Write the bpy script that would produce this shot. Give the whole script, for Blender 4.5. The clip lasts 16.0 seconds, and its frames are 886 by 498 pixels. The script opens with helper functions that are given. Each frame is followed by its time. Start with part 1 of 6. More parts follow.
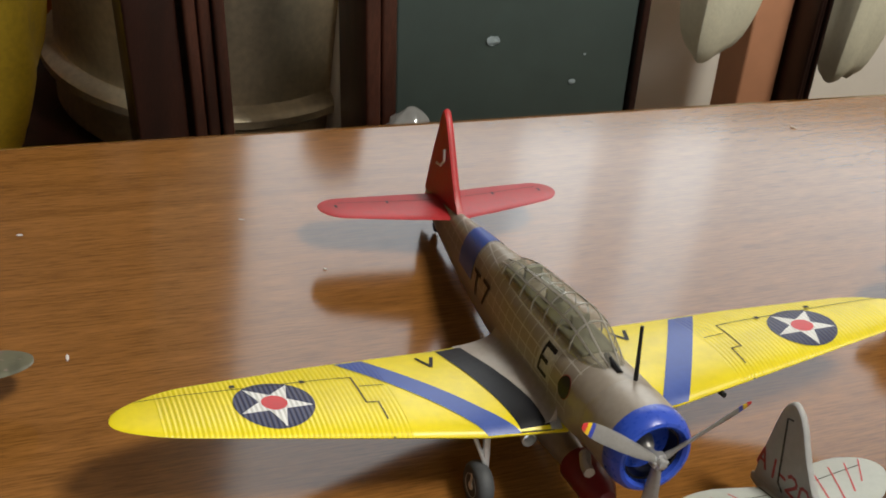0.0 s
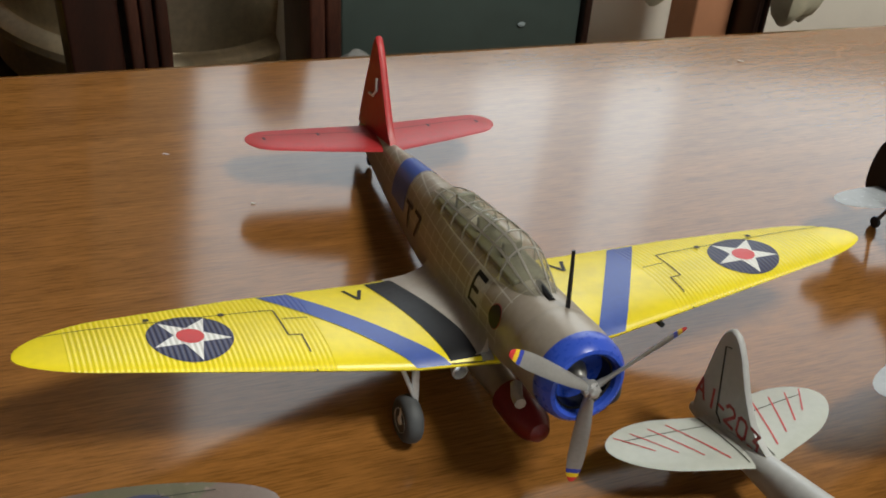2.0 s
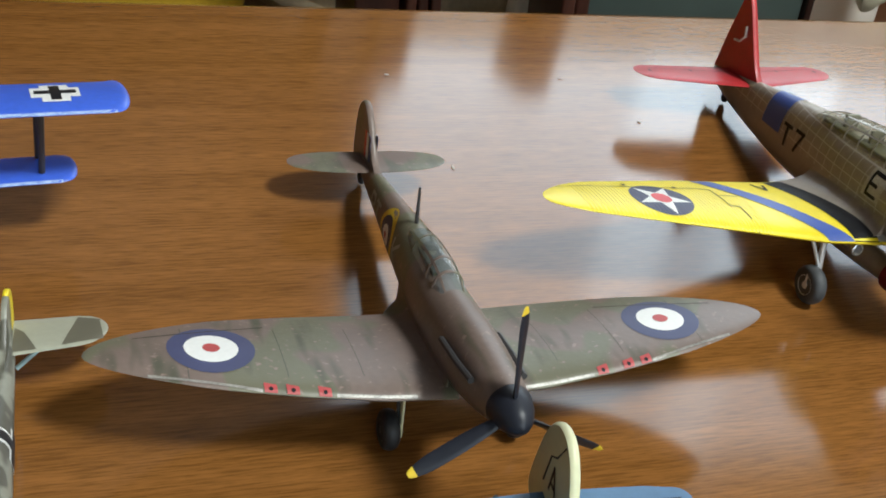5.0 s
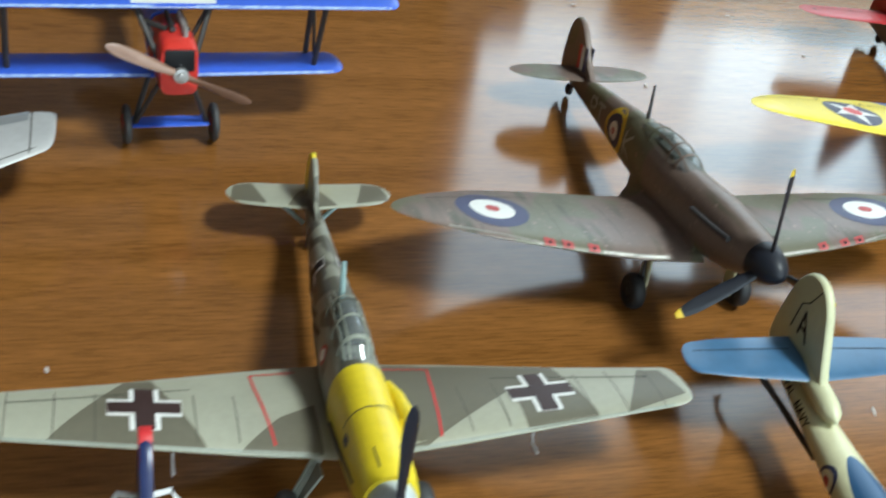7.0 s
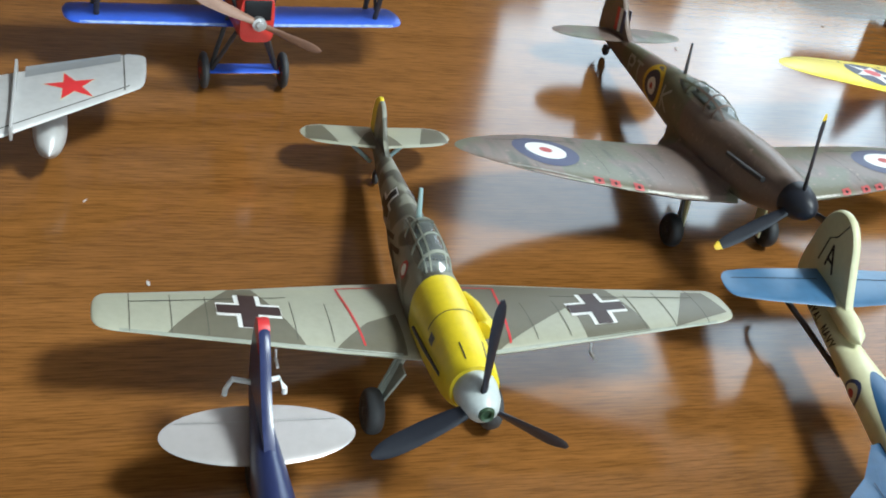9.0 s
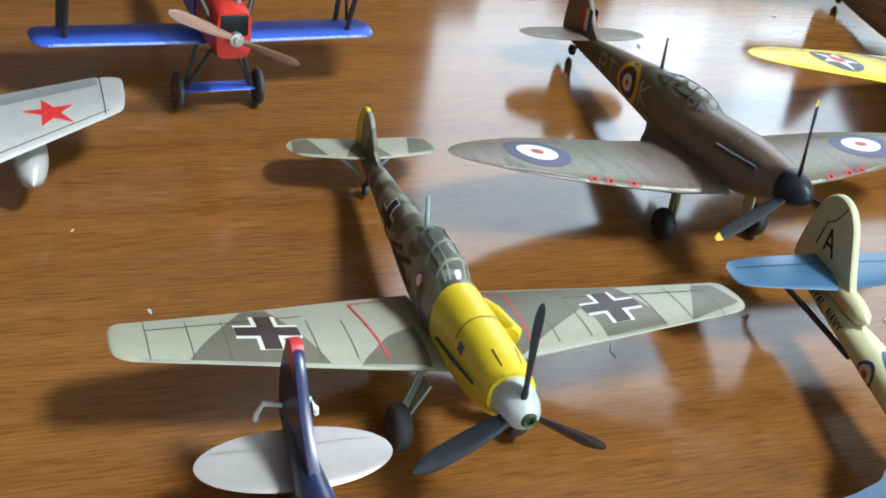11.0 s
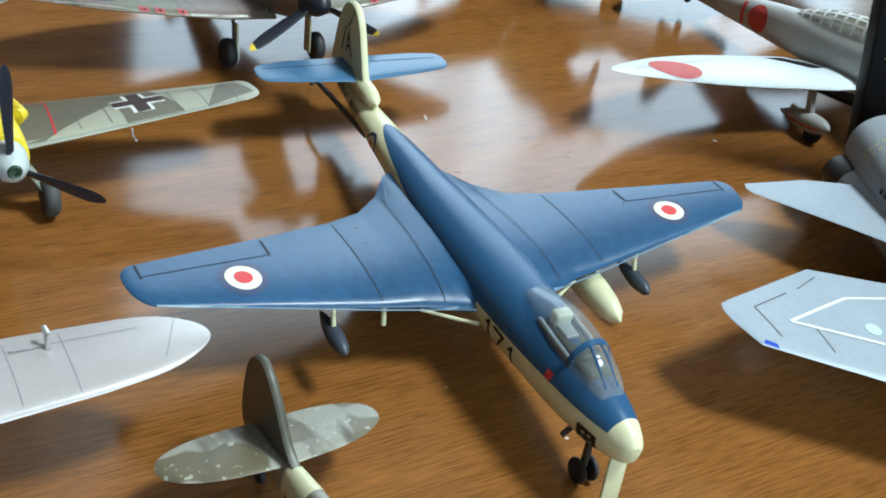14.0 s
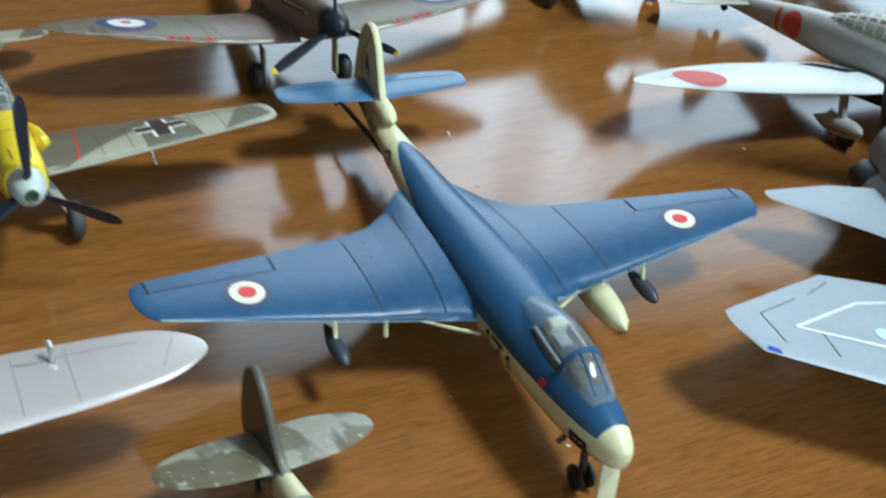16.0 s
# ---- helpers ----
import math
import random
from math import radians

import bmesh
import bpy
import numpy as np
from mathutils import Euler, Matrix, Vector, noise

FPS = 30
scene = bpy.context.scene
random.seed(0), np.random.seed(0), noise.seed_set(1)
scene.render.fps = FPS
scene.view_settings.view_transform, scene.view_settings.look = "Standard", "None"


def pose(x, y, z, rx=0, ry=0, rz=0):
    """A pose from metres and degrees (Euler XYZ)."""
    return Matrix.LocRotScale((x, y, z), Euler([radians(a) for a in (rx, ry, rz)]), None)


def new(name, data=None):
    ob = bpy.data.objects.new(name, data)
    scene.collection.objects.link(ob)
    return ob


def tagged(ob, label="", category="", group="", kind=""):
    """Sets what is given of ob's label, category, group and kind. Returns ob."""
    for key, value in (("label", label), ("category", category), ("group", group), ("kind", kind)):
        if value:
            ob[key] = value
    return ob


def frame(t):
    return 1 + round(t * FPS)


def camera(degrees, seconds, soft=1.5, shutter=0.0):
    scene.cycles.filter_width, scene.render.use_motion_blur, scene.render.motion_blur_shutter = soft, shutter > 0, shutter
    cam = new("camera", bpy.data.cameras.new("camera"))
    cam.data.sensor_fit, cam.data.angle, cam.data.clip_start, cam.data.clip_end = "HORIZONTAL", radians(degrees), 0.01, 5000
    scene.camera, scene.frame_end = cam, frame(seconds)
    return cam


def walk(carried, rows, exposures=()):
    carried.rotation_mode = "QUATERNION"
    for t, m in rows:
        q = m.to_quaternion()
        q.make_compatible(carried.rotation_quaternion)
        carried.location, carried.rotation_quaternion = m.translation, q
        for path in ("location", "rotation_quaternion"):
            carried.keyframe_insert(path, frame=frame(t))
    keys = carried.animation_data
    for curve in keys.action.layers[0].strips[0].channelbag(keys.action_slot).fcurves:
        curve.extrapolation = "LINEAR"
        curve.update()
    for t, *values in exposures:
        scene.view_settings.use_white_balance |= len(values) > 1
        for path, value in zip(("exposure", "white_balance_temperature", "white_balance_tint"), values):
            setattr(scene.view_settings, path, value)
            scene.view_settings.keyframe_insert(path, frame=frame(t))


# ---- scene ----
cam = camera(42.49, 16.0, soft=1.8, shutter=0.5)
# seconds, eye, yaw, pitch, roll
PATH = [
    (0.0, 0.0000, -0.0000, 0.1997, 0.00, -34.80, 9.84),
    (0.5, 0.0008, 0.0091, 0.1900, 0.05, -34.88, 10.41),
    (1.0, 0.0071, 0.0049, 0.1886, -0.80, -36.13, 10.60),
    (1.5, 0.0086, 0.0072, 0.1879, -2.09, -36.45, 10.88),
    (2.0, 0.0091, 0.0058, 0.1885, -2.80, -36.51, 10.86),
    (2.5, -0.0044, -0.0115, 0.1878, -3.27, -36.27, 11.15),
    (3.0, -0.0312, -0.0446, 0.1894, -1.87, -36.26, 11.11),
    (3.5, -0.0560, -0.0686, 0.1940, 0.81, -36.60, 11.21),
    (4.0, -0.0662, -0.0783, 0.1907, 2.43, -36.72, 11.53),
    (4.2, -0.0681, -0.0788, 0.1876, 2.63, -36.71, 11.87),
    (6.3, -0.0905, -0.0972, 0.1866, 3.55, -37.01, 11.89),
    (6.5, -0.1008, -0.1101, 0.1854, 4.23, -37.19, 12.08),
    (7.0, -0.1147, -0.1338, 0.1790, 4.56, -37.82, 13.18),
    (7.5, -0.1305, -0.1465, 0.1733, 4.77, -38.26, 14.39),
    (8.0, -0.1314, -0.1570, 0.1811, 5.66, -38.87, 14.40),
    (8.2, -0.1242, -0.1630, 0.1827, 5.76, -38.95, 14.49),
    (10.3, -0.1396, -0.1647, 0.1733, -0.42, -37.23, 14.02),
    (10.5, -0.1433, -0.1635, 0.1720, -0.58, -37.19, 13.91),
    (11.0, -0.1442, -0.1649, 0.1745, -0.75, -36.92, 13.80),
    (11.5, -0.1148, -0.1678, 0.1705, -2.06, -36.67, 13.66),
    (12.0, -0.0943, -0.1866, 0.1678, -5.34, -35.92, 14.73),
    (12.2, -0.0930, -0.1944, 0.1711, -7.11, -36.33, 15.11),
    (12.5, -0.0869, -0.2031, 0.1706, -8.60, -35.85, 15.81),
    (13.0, -0.0776, -0.2033, 0.1674, -10.78, -35.72, 15.79),
    (13.5, -0.0748, -0.2065, 0.1673, -11.98, -35.94, 15.42),
    (14.0, -0.0687, -0.2215, 0.1777, -11.59, -36.30, 14.06),
    (14.5, -0.0674, -0.2261, 0.1830, -11.09, -36.43, 12.59),
    (15.0, -0.0607, -0.2244, 0.1853, -11.25, -36.44, 11.65),
    (15.5, -0.0638, -0.2297, 0.1913, -7.33, -35.24, 9.94),
    (16.0, -0.0483, -0.2274, 0.1837, -5.62, -36.40, 9.35),
]
EXPOSURES = [(0, -0.03, 6800, 5), (2.5, -0.12, 6550, 2), (4, 0.2, 6250, 4), (6.5, 0.4, 5800, -6), (8, 0.54, 5700, -5), (11, 0.62, 5750, -2), (12, 0.64, 5700, -3), (13.5, 0.54, 5550, -6), (16, 0.34, 5450, -6)]
walk(cam, [(t, pose(x, y, z) @ pose(0, 0, 0, 90 + p, 0, yaw) @ pose(0, 0, 0, 0, 0, roll)) for t, x, y, z, yaw, p, roll in PATH], EXPOSURES)

# ---- light ----
world = bpy.data.worlds.new("world")
scene.world = world
world.use_nodes = True
wn, wl = world.node_tree.nodes, world.node_tree.links
sky = wn.new("ShaderNodeTexSky")
sky.sky_type, sky.sun_disc, sky.sun_elevation, sky.sun_rotation = "NISHITA", False, radians(40), radians(-30)
wl.new(sky.outputs[0], wn["Background"].inputs[0])
wn["Background"].inputs[1].default_value = 0.12
TURN = 26.5  # the table's long side against the x axis
TABLE = pose(0, 0, 0, 0, 0, TURN)


def area_lamp(name, m, sx, sy, power, color=(1, 1, 1)):
    la = bpy.data.lights.new(name, "AREA")
    la.shape, la.size, la.size_y, la.energy, la.color = "RECTANGLE", sx, sy, power, color
    ob = new(name, la)
    ob.matrix_world = m
    return ob


# ---- materials ----
def mat(name, color, rough=0.5, metal=0.0, spec=0.5, vary=0.12, scale=60.0, bump=0.0, bump_scale=400.0, coat=0.0, color2=None, wear=0.0):
    """A painted or natural surface: base colour with stains at two scales, roughness that varies, fine relief."""
    m = bpy.data.materials.new(name)
    m.use_nodes = True
    n, l = m.node_tree.nodes, m.node_tree.links
    b = n["Principled BSDF"]
    tc = n.new("ShaderNodeTexCoord")
    n1 = n.new("ShaderNodeTexNoise")
    n1.inputs["Scale"].default_value, n1.inputs["Detail"].default_value = scale, 6
    n2 = n.new("ShaderNodeTexNoise")
    n2.inputs["Scale"].default_value, n2.inputs["Detail"].default_value = scale * 9, 4
    l.new(tc.outputs["Object"], n1.inputs["Vector"]), l.new(tc.outputs["Object"], n2.inputs["Vector"])
    add = n.new("ShaderNodeMath")
    add.operation = "ADD"
    l.new(n1.outputs[0], add.inputs[0]), l.new(n2.outputs[0], add.inputs[1])
    ramp = n.new("ShaderNodeMapRange")
    ramp.inputs["From Min"].default_value, ramp.inputs["From Max"].default_value = 0.6, 1.4
    l.new(add.outputs[0], ramp.inputs["Value"])
    mix = n.new("ShaderNodeMix")
    mix.data_type = "RGBA"
    c2 = color2 or tuple(c * (1 - vary) for c in color)
    c1 = tuple(min(1, c * (1 + vary * 0.5)) for c in color)
    mix.inputs[6].default_value, mix.inputs[7].default_value = (*c2, 1), (*c1, 1)
    l.new(ramp.outputs[0], mix.inputs[0])
    l.new(mix.outputs[2], b.inputs["Base Color"])
    rr = n.new("ShaderNodeMapRange")
    rr.inputs["To Min"].default_value, rr.inputs["To Max"].default_value = rough * 0.8, min(1, rough * 1.25)
    l.new(n2.outputs[0], rr.inputs["Value"]), l.new(rr.outputs[0], b.inputs["Roughness"])
    b.inputs["Metallic"].default_value, b.inputs["Specular IOR Level"].default_value = metal, spec
    b.inputs["Coat Weight"].default_value = coat
    if bump:
        bp = n.new("ShaderNodeBump")
        bp.inputs["Strength"].default_value, bp.inputs["Distance"].default_value = bump, 0.0004
        n3 = n.new("ShaderNodeTexNoise")
        n3.inputs["Scale"].default_value, n3.inputs["Detail"].default_value = bump_scale, 3
        l.new(tc.outputs["Object"], n3.inputs["Vector"]), l.new(n3.outputs[0], bp.inputs["Height"]), l.new(bp.outputs[0], b.inputs["Normal"])
    return m


def node(m, kind, operation=None, data_type=None):
    x = m.node_tree.nodes.new(kind)
    if operation:
        x.operation = operation
    if data_type:
        x.data_type = data_type
    return x


def math_node(m, op, a, b=None, c=None):
    x = node(m, "ShaderNodeMath", operation=op)
    for i, v in enumerate((a, b, c)):
        if v is None:
            continue
        if isinstance(v, (int, float)):
            x.inputs[i].default_value = v
        else:
            m.node_tree.links.new(v, x.inputs[i])
    return x.outputs[0]


def coords(m):
    tc = node(m, "ShaderNodeTexCoord")
    s = node(m, "ShaderNodeSeparateXYZ")
    m.node_tree.links.new(tc.outputs["Object"], s.inputs[0])
    return tc.outputs["Object"], s.outputs


def overlay(m, mask, color):
    """Lay a second paint over a material where mask is 1."""
    b = m.node_tree.nodes["Principled BSDF"]
    old = b.inputs["Base Color"].links[0].from_socket
    mix = node(m, "ShaderNodeMix", data_type="RGBA")
    l = m.node_tree.links
    l.new(mask, mix.inputs[0]), l.new(old, mix.inputs[6])
    mix.inputs[7].default_value = (*color, 1)
    l.new(mix.outputs[2], b.inputs["Base Color"])
    return m


def blotches(m, scale, level, soft=0.01, seed=0.0, stretch=(1, 1, 1)):
    """A camouflage mask: hard-edged patches."""
    vec, _ = coords(m)
    mp = node(m, "ShaderNodeMapping")
    mp.inputs["Location"].default_value = (seed, seed * 0.7, seed * 1.3)
    mp.inputs["Scale"].default_value = stretch
    m.node_tree.links.new(vec, mp.inputs[0])
    nz = node(m, "ShaderNodeTexNoise")
    nz.inputs["Scale"].default_value, nz.inputs["Detail"].default_value = scale, 1.0
    m.node_tree.links.new(mp.outputs[0], nz.inputs["Vector"])
    mr = node(m, "ShaderNodeMapRange")
    mr.inputs["From Min"].default_value, mr.inputs["From Max"].default_value = level - soft, level + soft
    m.node_tree.links.new(nz.outputs[0], mr.inputs["Value"])
    return mr.outputs[0]


def line_mask(m, axis, every, width):
    """Thin engraved lines every so many metres along an axis."""
    _, s = coords(m)
    k = math_node(m, "PINGPONG", s[axis], every / 2)
    return math_node(m, "LESS_THAN", k, width / 2)


def glass(name, tint=(0.9, 0.95, 0.9), rough=0.05, trans=0.85):
    m = bpy.data.materials.new(name)
    m.use_nodes = True
    n, l = m.node_tree.nodes, m.node_tree.links
    b = n["Principled BSDF"]
    b.inputs["Base Color"].default_value = (*tint, 1)
    b.inputs["Roughness"].default_value, b.inputs["IOR"].default_value = rough, 2.1
    tr = n.new("ShaderNodeBsdfTransparent")
    tr.inputs[0].default_value = (*tint, 1)
    b.inputs["Base Color"].default_value = (*[c * 0.5 for c in tint], 1)
    mx = n.new("ShaderNodeMixShader")
    mx.inputs[0].default_value = 1 - trans
    l.new(tr.outputs[0], mx.inputs[1]), l.new(b.outputs[0], mx.inputs[2])
    l.new(mx.outputs[0], n["Material Output"].inputs["Surface"])
    return m


def wood(name, dark, light, scale=1.0, rough=0.25, coat=0.0, stretch=(3, 60, 3), fine=(15, 13), pores=0.61):
    m = bpy.data.materials.new(name)
    m.use_nodes = True
    n, l = m.node_tree.nodes, m.node_tree.links
    b = n["Principled BSDF"]
    tc = n.new("ShaderNodeTexCoord")
    mp = n.new("ShaderNodeMapping")
    mp.inputs["Scale"].default_value = [s * scale for s in stretch]
    l.new(tc.outputs["Object"], mp.inputs[0])
    n1 = n.new("ShaderNodeTexNoise")
    n1.inputs["Scale"].default_value, n1.inputs["Detail"].default_value, n1.inputs["Distortion"].default_value = 1.6, 8, 0.6
    l.new(mp.outputs[0], n1.inputs[0])
    mp2 = n.new("ShaderNodeMapping")
    mp2.inputs["Scale"].default_value = [s * scale * fine[0 if i == 0 else 1] for i, s in enumerate(stretch)]
    l.new(tc.outputs["Object"], mp2.inputs[0])
    n2 = n.new("ShaderNodeTexNoise")
    n2.inputs["Scale"].default_value, n2.inputs["Detail"].default_value, n2.inputs["Roughness"].default_value = 2.0, 8, 0.68
    l.new(mp2.outputs[0], n2.inputs[0])
    ramp = n.new("ShaderNodeValToRGB")
    ramp.color_ramp.elements[0].position, ramp.color_ramp.elements[1].position = 0.27, 0.73
    ramp.color_ramp.elements[0].color, ramp.color_ramp.elements[1].color = (*dark, 1), (*light, 1)
    l.new(n1.outputs[0], ramp.inputs[0])
    pore = n.new("ShaderNodeMapRange")
    pore.inputs["From Min"].default_value, pore.inputs["From Max"].default_value = 0.38, 0.58
    pore.inputs["To Min"].default_value = pores
    l.new(n2.outputs[0], pore.inputs["Value"])
    mul = n.new("ShaderNodeMix")
    mul.data_type, mul.blend_type = "RGBA", "MULTIPLY"
    mul.inputs[0].default_value = 1
    l.new(ramp.outputs[0], mul.inputs[6]), l.new(pore.outputs[0], mul.inputs[7])
    l.new(mul.outputs[2], b.inputs["Base Color"])
    n3 = n.new("ShaderNodeTexNoise")
    n3.inputs["Scale"].default_value, n3.inputs["Detail"].default_value = 14, 6
    l.new(tc.outputs["Object"], n3.inputs[0])
    rr = n.new("ShaderNodeMapRange")
    rr.inputs["From Min"].default_value, rr.inputs["From Max"].default_value = 0.3, 0.7
    rr.inputs["To Min"].default_value, rr.inputs["To Max"].default_value = rough * 0.85, rough * 1.2
    l.new(n3.outputs[0], rr.inputs["Value"]), l.new(rr.outputs[0], b.inputs["Roughness"])
    bp = n.new("ShaderNodeBump")
    bp.inputs["Strength"].default_value, bp.inputs["Distance"].default_value = 0.008, 0.0004
    l.new(n2.outputs[0], bp.inputs["Height"]), l.new(bp.outputs[0], b.inputs["Normal"])
    b.inputs["Coat Weight"].default_value, b.inputs["Coat Roughness"].default_value = coat, 0.1
    return m


# ---- mesh helpers ----
def mesh_object(name, bm, materials, parent=None, label="", smooth=True):
    me = bpy.data.meshes.new(name)
    bmesh.ops.recalc_face_normals(bm, faces=bm.faces)
    bm.to_mesh(me)
    bm.free()
    for mt in materials if isinstance(materials, (list, tuple)) else (materials,):
        me.materials.append(mt)
    if smooth:
        for p in me.polygons:
            p.use_smooth = True
        me.set_sharp_from_angle(angle=radians(38))
    ob = new(name, me)
    ob.parent = parent
    return tagged(ob, label)


def part(name, bm, material, parent, label=""):
    return mesh_object(name, bm, material, parent, label)


def root(name, label, category, m=None, group=""):
    ob = new(name)
    ob.empty_display_size = 0.02
    if m is not None:
        ob.matrix_world = m
    return tagged(ob, label, category, group)


def ring_loft(bm, rings, close=True, caps=True, mi=0):
    """Joins rings of points, all of one length, into a skin."""
    vs = [[bm.verts.new(p) for p in r] for r in rings]
    k = len(vs[0])
    for a, b in zip(vs, vs[1:]):
        for i in range(k if close else k - 1):
            j = (i + 1) % k
            f = bm.faces.new((a[i], a[j], b[j], b[i]))
            f.material_index = mi
    if caps and close:
        bm.faces.new(vs[0][::-1]).material_index = mi
        bm.faces.new(vs[-1]).material_index = mi
    return vs


def box(bm, x0, x1, y0, y1, z0, z1, bevel=0.0, m=None):
    g = bmesh.ops.create_cube(bm, size=1)
    v = g["verts"]
    bmesh.ops.scale(bm, vec=(x1 - x0, y1 - y0, z1 - z0), verts=v)
    bmesh.ops.translate(bm, vec=((x0 + x1) / 2, (y0 + y1) / 2, (z0 + z1) / 2), verts=v)
    if bevel:
        e = list({e for q in v for e in q.link_edges})
        r = bmesh.ops.bevel(bm, geom=e, offset=bevel, segments=3, affect="EDGES", profile=0.5)
        v = list({q for f in r["faces"] for q in f.verts} | {q for q in v if q.is_valid})
    if m is not None:
        bmesh.ops.transform(bm, matrix=m, verts=v)
    return bm


def tube(bm, pts, r, segs=8, r2=None, flat=1.0):
    """A round rod through points, tapering from r to r2."""
    pts = [Vector(p) for p in pts]
    rings = []
    for i, p in enumerate(pts):
        d = (pts[min(i + 1, len(pts) - 1)] - pts[max(i - 1, 0)]).normalized()
        a = d.cross(Vector((0, 0, 1)) if abs(d.z) < 0.9 else Vector((1, 0, 0))).normalized()
        b = d.cross(a)
        rr = r if r2 is None else r + (r2 - r) * i / (len(pts) - 1)
        rings.append([p + a * rr * math.cos(2 * math.pi * k / segs) + b * rr * flat * math.sin(2 * math.pi * k / segs) for k in range(segs)])
    ring_loft(bm, rings)
    return bm


def lathe(bm, profile, segs=24, m=None, mi=0):
    """Turns (r, y) about the y axis."""
    rings = []
    for r, y in profile:
        q = [Vector((max(r, 1e-5) * math.cos(2 * math.pi * k / segs), y, max(r, 1e-5) * math.sin(2 * math.pi * k / segs))) for k in range(segs)]
        rings.append([m @ p for p in q] if m is not None else q)
    ring_loft(bm, rings, mi=mi)
    return bm


def lerp(table, x):
    """Piecewise-linear rows of (x, a, b, ...) read at x."""
    if x <= table[0][0]:
        return table[0][1:]
    for p, q in zip(table, table[1:]):
        if x <= q[0]:
            f = (x - p[0]) / (q[0] - p[0])
            return tuple(a + (b - a) * f for a, b in zip(p[1:], q[1:]))
    return table[-1][1:]


def smooth_rows(rows, per=4):
    """Cardinal interpolation of rows of numbers."""
    out = []
    for i in range(len(rows) - 1):
        p0, p1, p2, p3 = rows[max(i - 1, 0)], rows[i], rows[i + 1], rows[min(i + 2, len(rows) - 1)]
        for s in range(per):
            t = s / per
            row = []
            for a, b, c, d in zip(p0, p1, p2, p3):
                row.append(b + 0.5 * t * (c - a + t * (2 * a - 5 * b + 4 * c - d + t * (3 * (b - c) + d - a))))
            out.append(tuple(row))
    out.append(tuple(rows[-1]))
    return out


MM = 0.001


class Wing:
    """A wing half: rows of (span, leading edge y, trailing edge y, z, thickness part), side +1 or -1; all in millimetres.
    tip: how much of the span the rounded end takes; tipy: where on the chord the end closes (0 nose, 1 tail)."""

    def __init__(self, rows, side=1, tip=0.15, tipy=0.45, camber=0.015, tip_power=2.0):
        self.rows, self.side, self.tip, self.tipy, self.camber, self.power = rows, side, tip, tipy, camber, tip_power
        self.span0, self.span = rows[0][0], rows[-1][0]

    def section(self, s):
        le, te, z, th = lerp(self.rows, s)
        r = self.span * (1 - self.tip)
        if s > r:
            k = (max(0.0, 1 - ((s - r) / (self.span - r)) ** self.power)) ** (1 / self.power)
            k = max(k, 0.02)
            c = le + (te - le) * self.tipy
            le, te, th = c + (le - c) * k, c + (te - c) * k, th * max(k, 0.25) ** 0.3
        return le, te, z, th

    def thick(self, u, chord, th):
        u = min(max(u, 0), 1)
        return 5 * th * chord * (0.2969 * math.sqrt(u) - 0.126 * u - 0.3516 * u * u + 0.2843 * u ** 3 - 0.1015 * u ** 4)

    def top(self, s, y, lift=0.12):
        """The upper skin's point at span s and y, a little proud."""
        le, te, z, th = self.section(s)
        u = min(max((le - y) / max(le - te, 1e-6), 0.0), 1.0)
        c = le - te
        return Vector((self.side * s, y, z + self.thick(u, c, th) + self.camber * c * 4 * u * (1 - u) + lift)) * MM

    def build(self, bm, n=26, k=14):
        rings = []
        r = self.span * (1 - self.tip)
        ss = [self.span0 + (r - self.span0) * i / n for i in range(n)] + [r + (self.span - r) * math.sin(math.pi / 2 * i / 10) for i in range(11)]
        ss += [row[0] for row in self.rows[1:-1] if row[0] < r]
        for s in sorted(set(ss)):
            le, te, z, th = self.section(s)
            c = le - te
            us = [(1 - math.cos(math.pi * i / k)) / 2 for i in range(k + 1)]
            up = [(self.side * s, le - c * u, z + self.thick(u, c, th) + self.camber * c * 4 * u * (1 - u)) for u in us]
            lo = [(self.side * s, le - c * u, z - self.thick(u, c, th) * 0.85 + self.camber * c * 4 * u * (1 - u)) for u in us[-2:0:-1]]
            rings.append([Vector(p) * MM for p in up + lo])
        ring_loft(bm, rings)
        return bm


def decal(name, wing, points_fn, nu, nv, material, parent, label="", lift=0.12):
    """A painted mark laid on a wing: a grid (u, v) of span and y, draped on the skin."""
    bm = bmesh.new()
    g = [[bm.verts.new(wing.top(*points_fn(i / nu, j / nv), lift)) for j in range(nv + 1)] for i in range(nu + 1)]
    for i in range(nu):
        for j in range(nv):
            vs = (g[i][j], g[i + 1][j], g[i + 1][j + 1], g[i][j + 1])
            if len({tuple(round(c, 7) for c in v.co) for v in vs}) >= 3:
                bm.faces.new(vs)
    bmesh.ops.remove_doubles(bm, verts=bm.verts, dist=1e-7)
    return part(name, bm, material, parent, label)


def disc(name, wing, s, y, r, material, parent, label="", lift=0.12, inner=0.0):
    return decal(name, wing, lambda u, v: (s + (inner + (r - inner) * u) * math.cos(2 * math.pi * v), y + (inner + (r - inner) * u) * math.sin(2 * math.pi * v)), 5, 36, material, parent, label, lift)


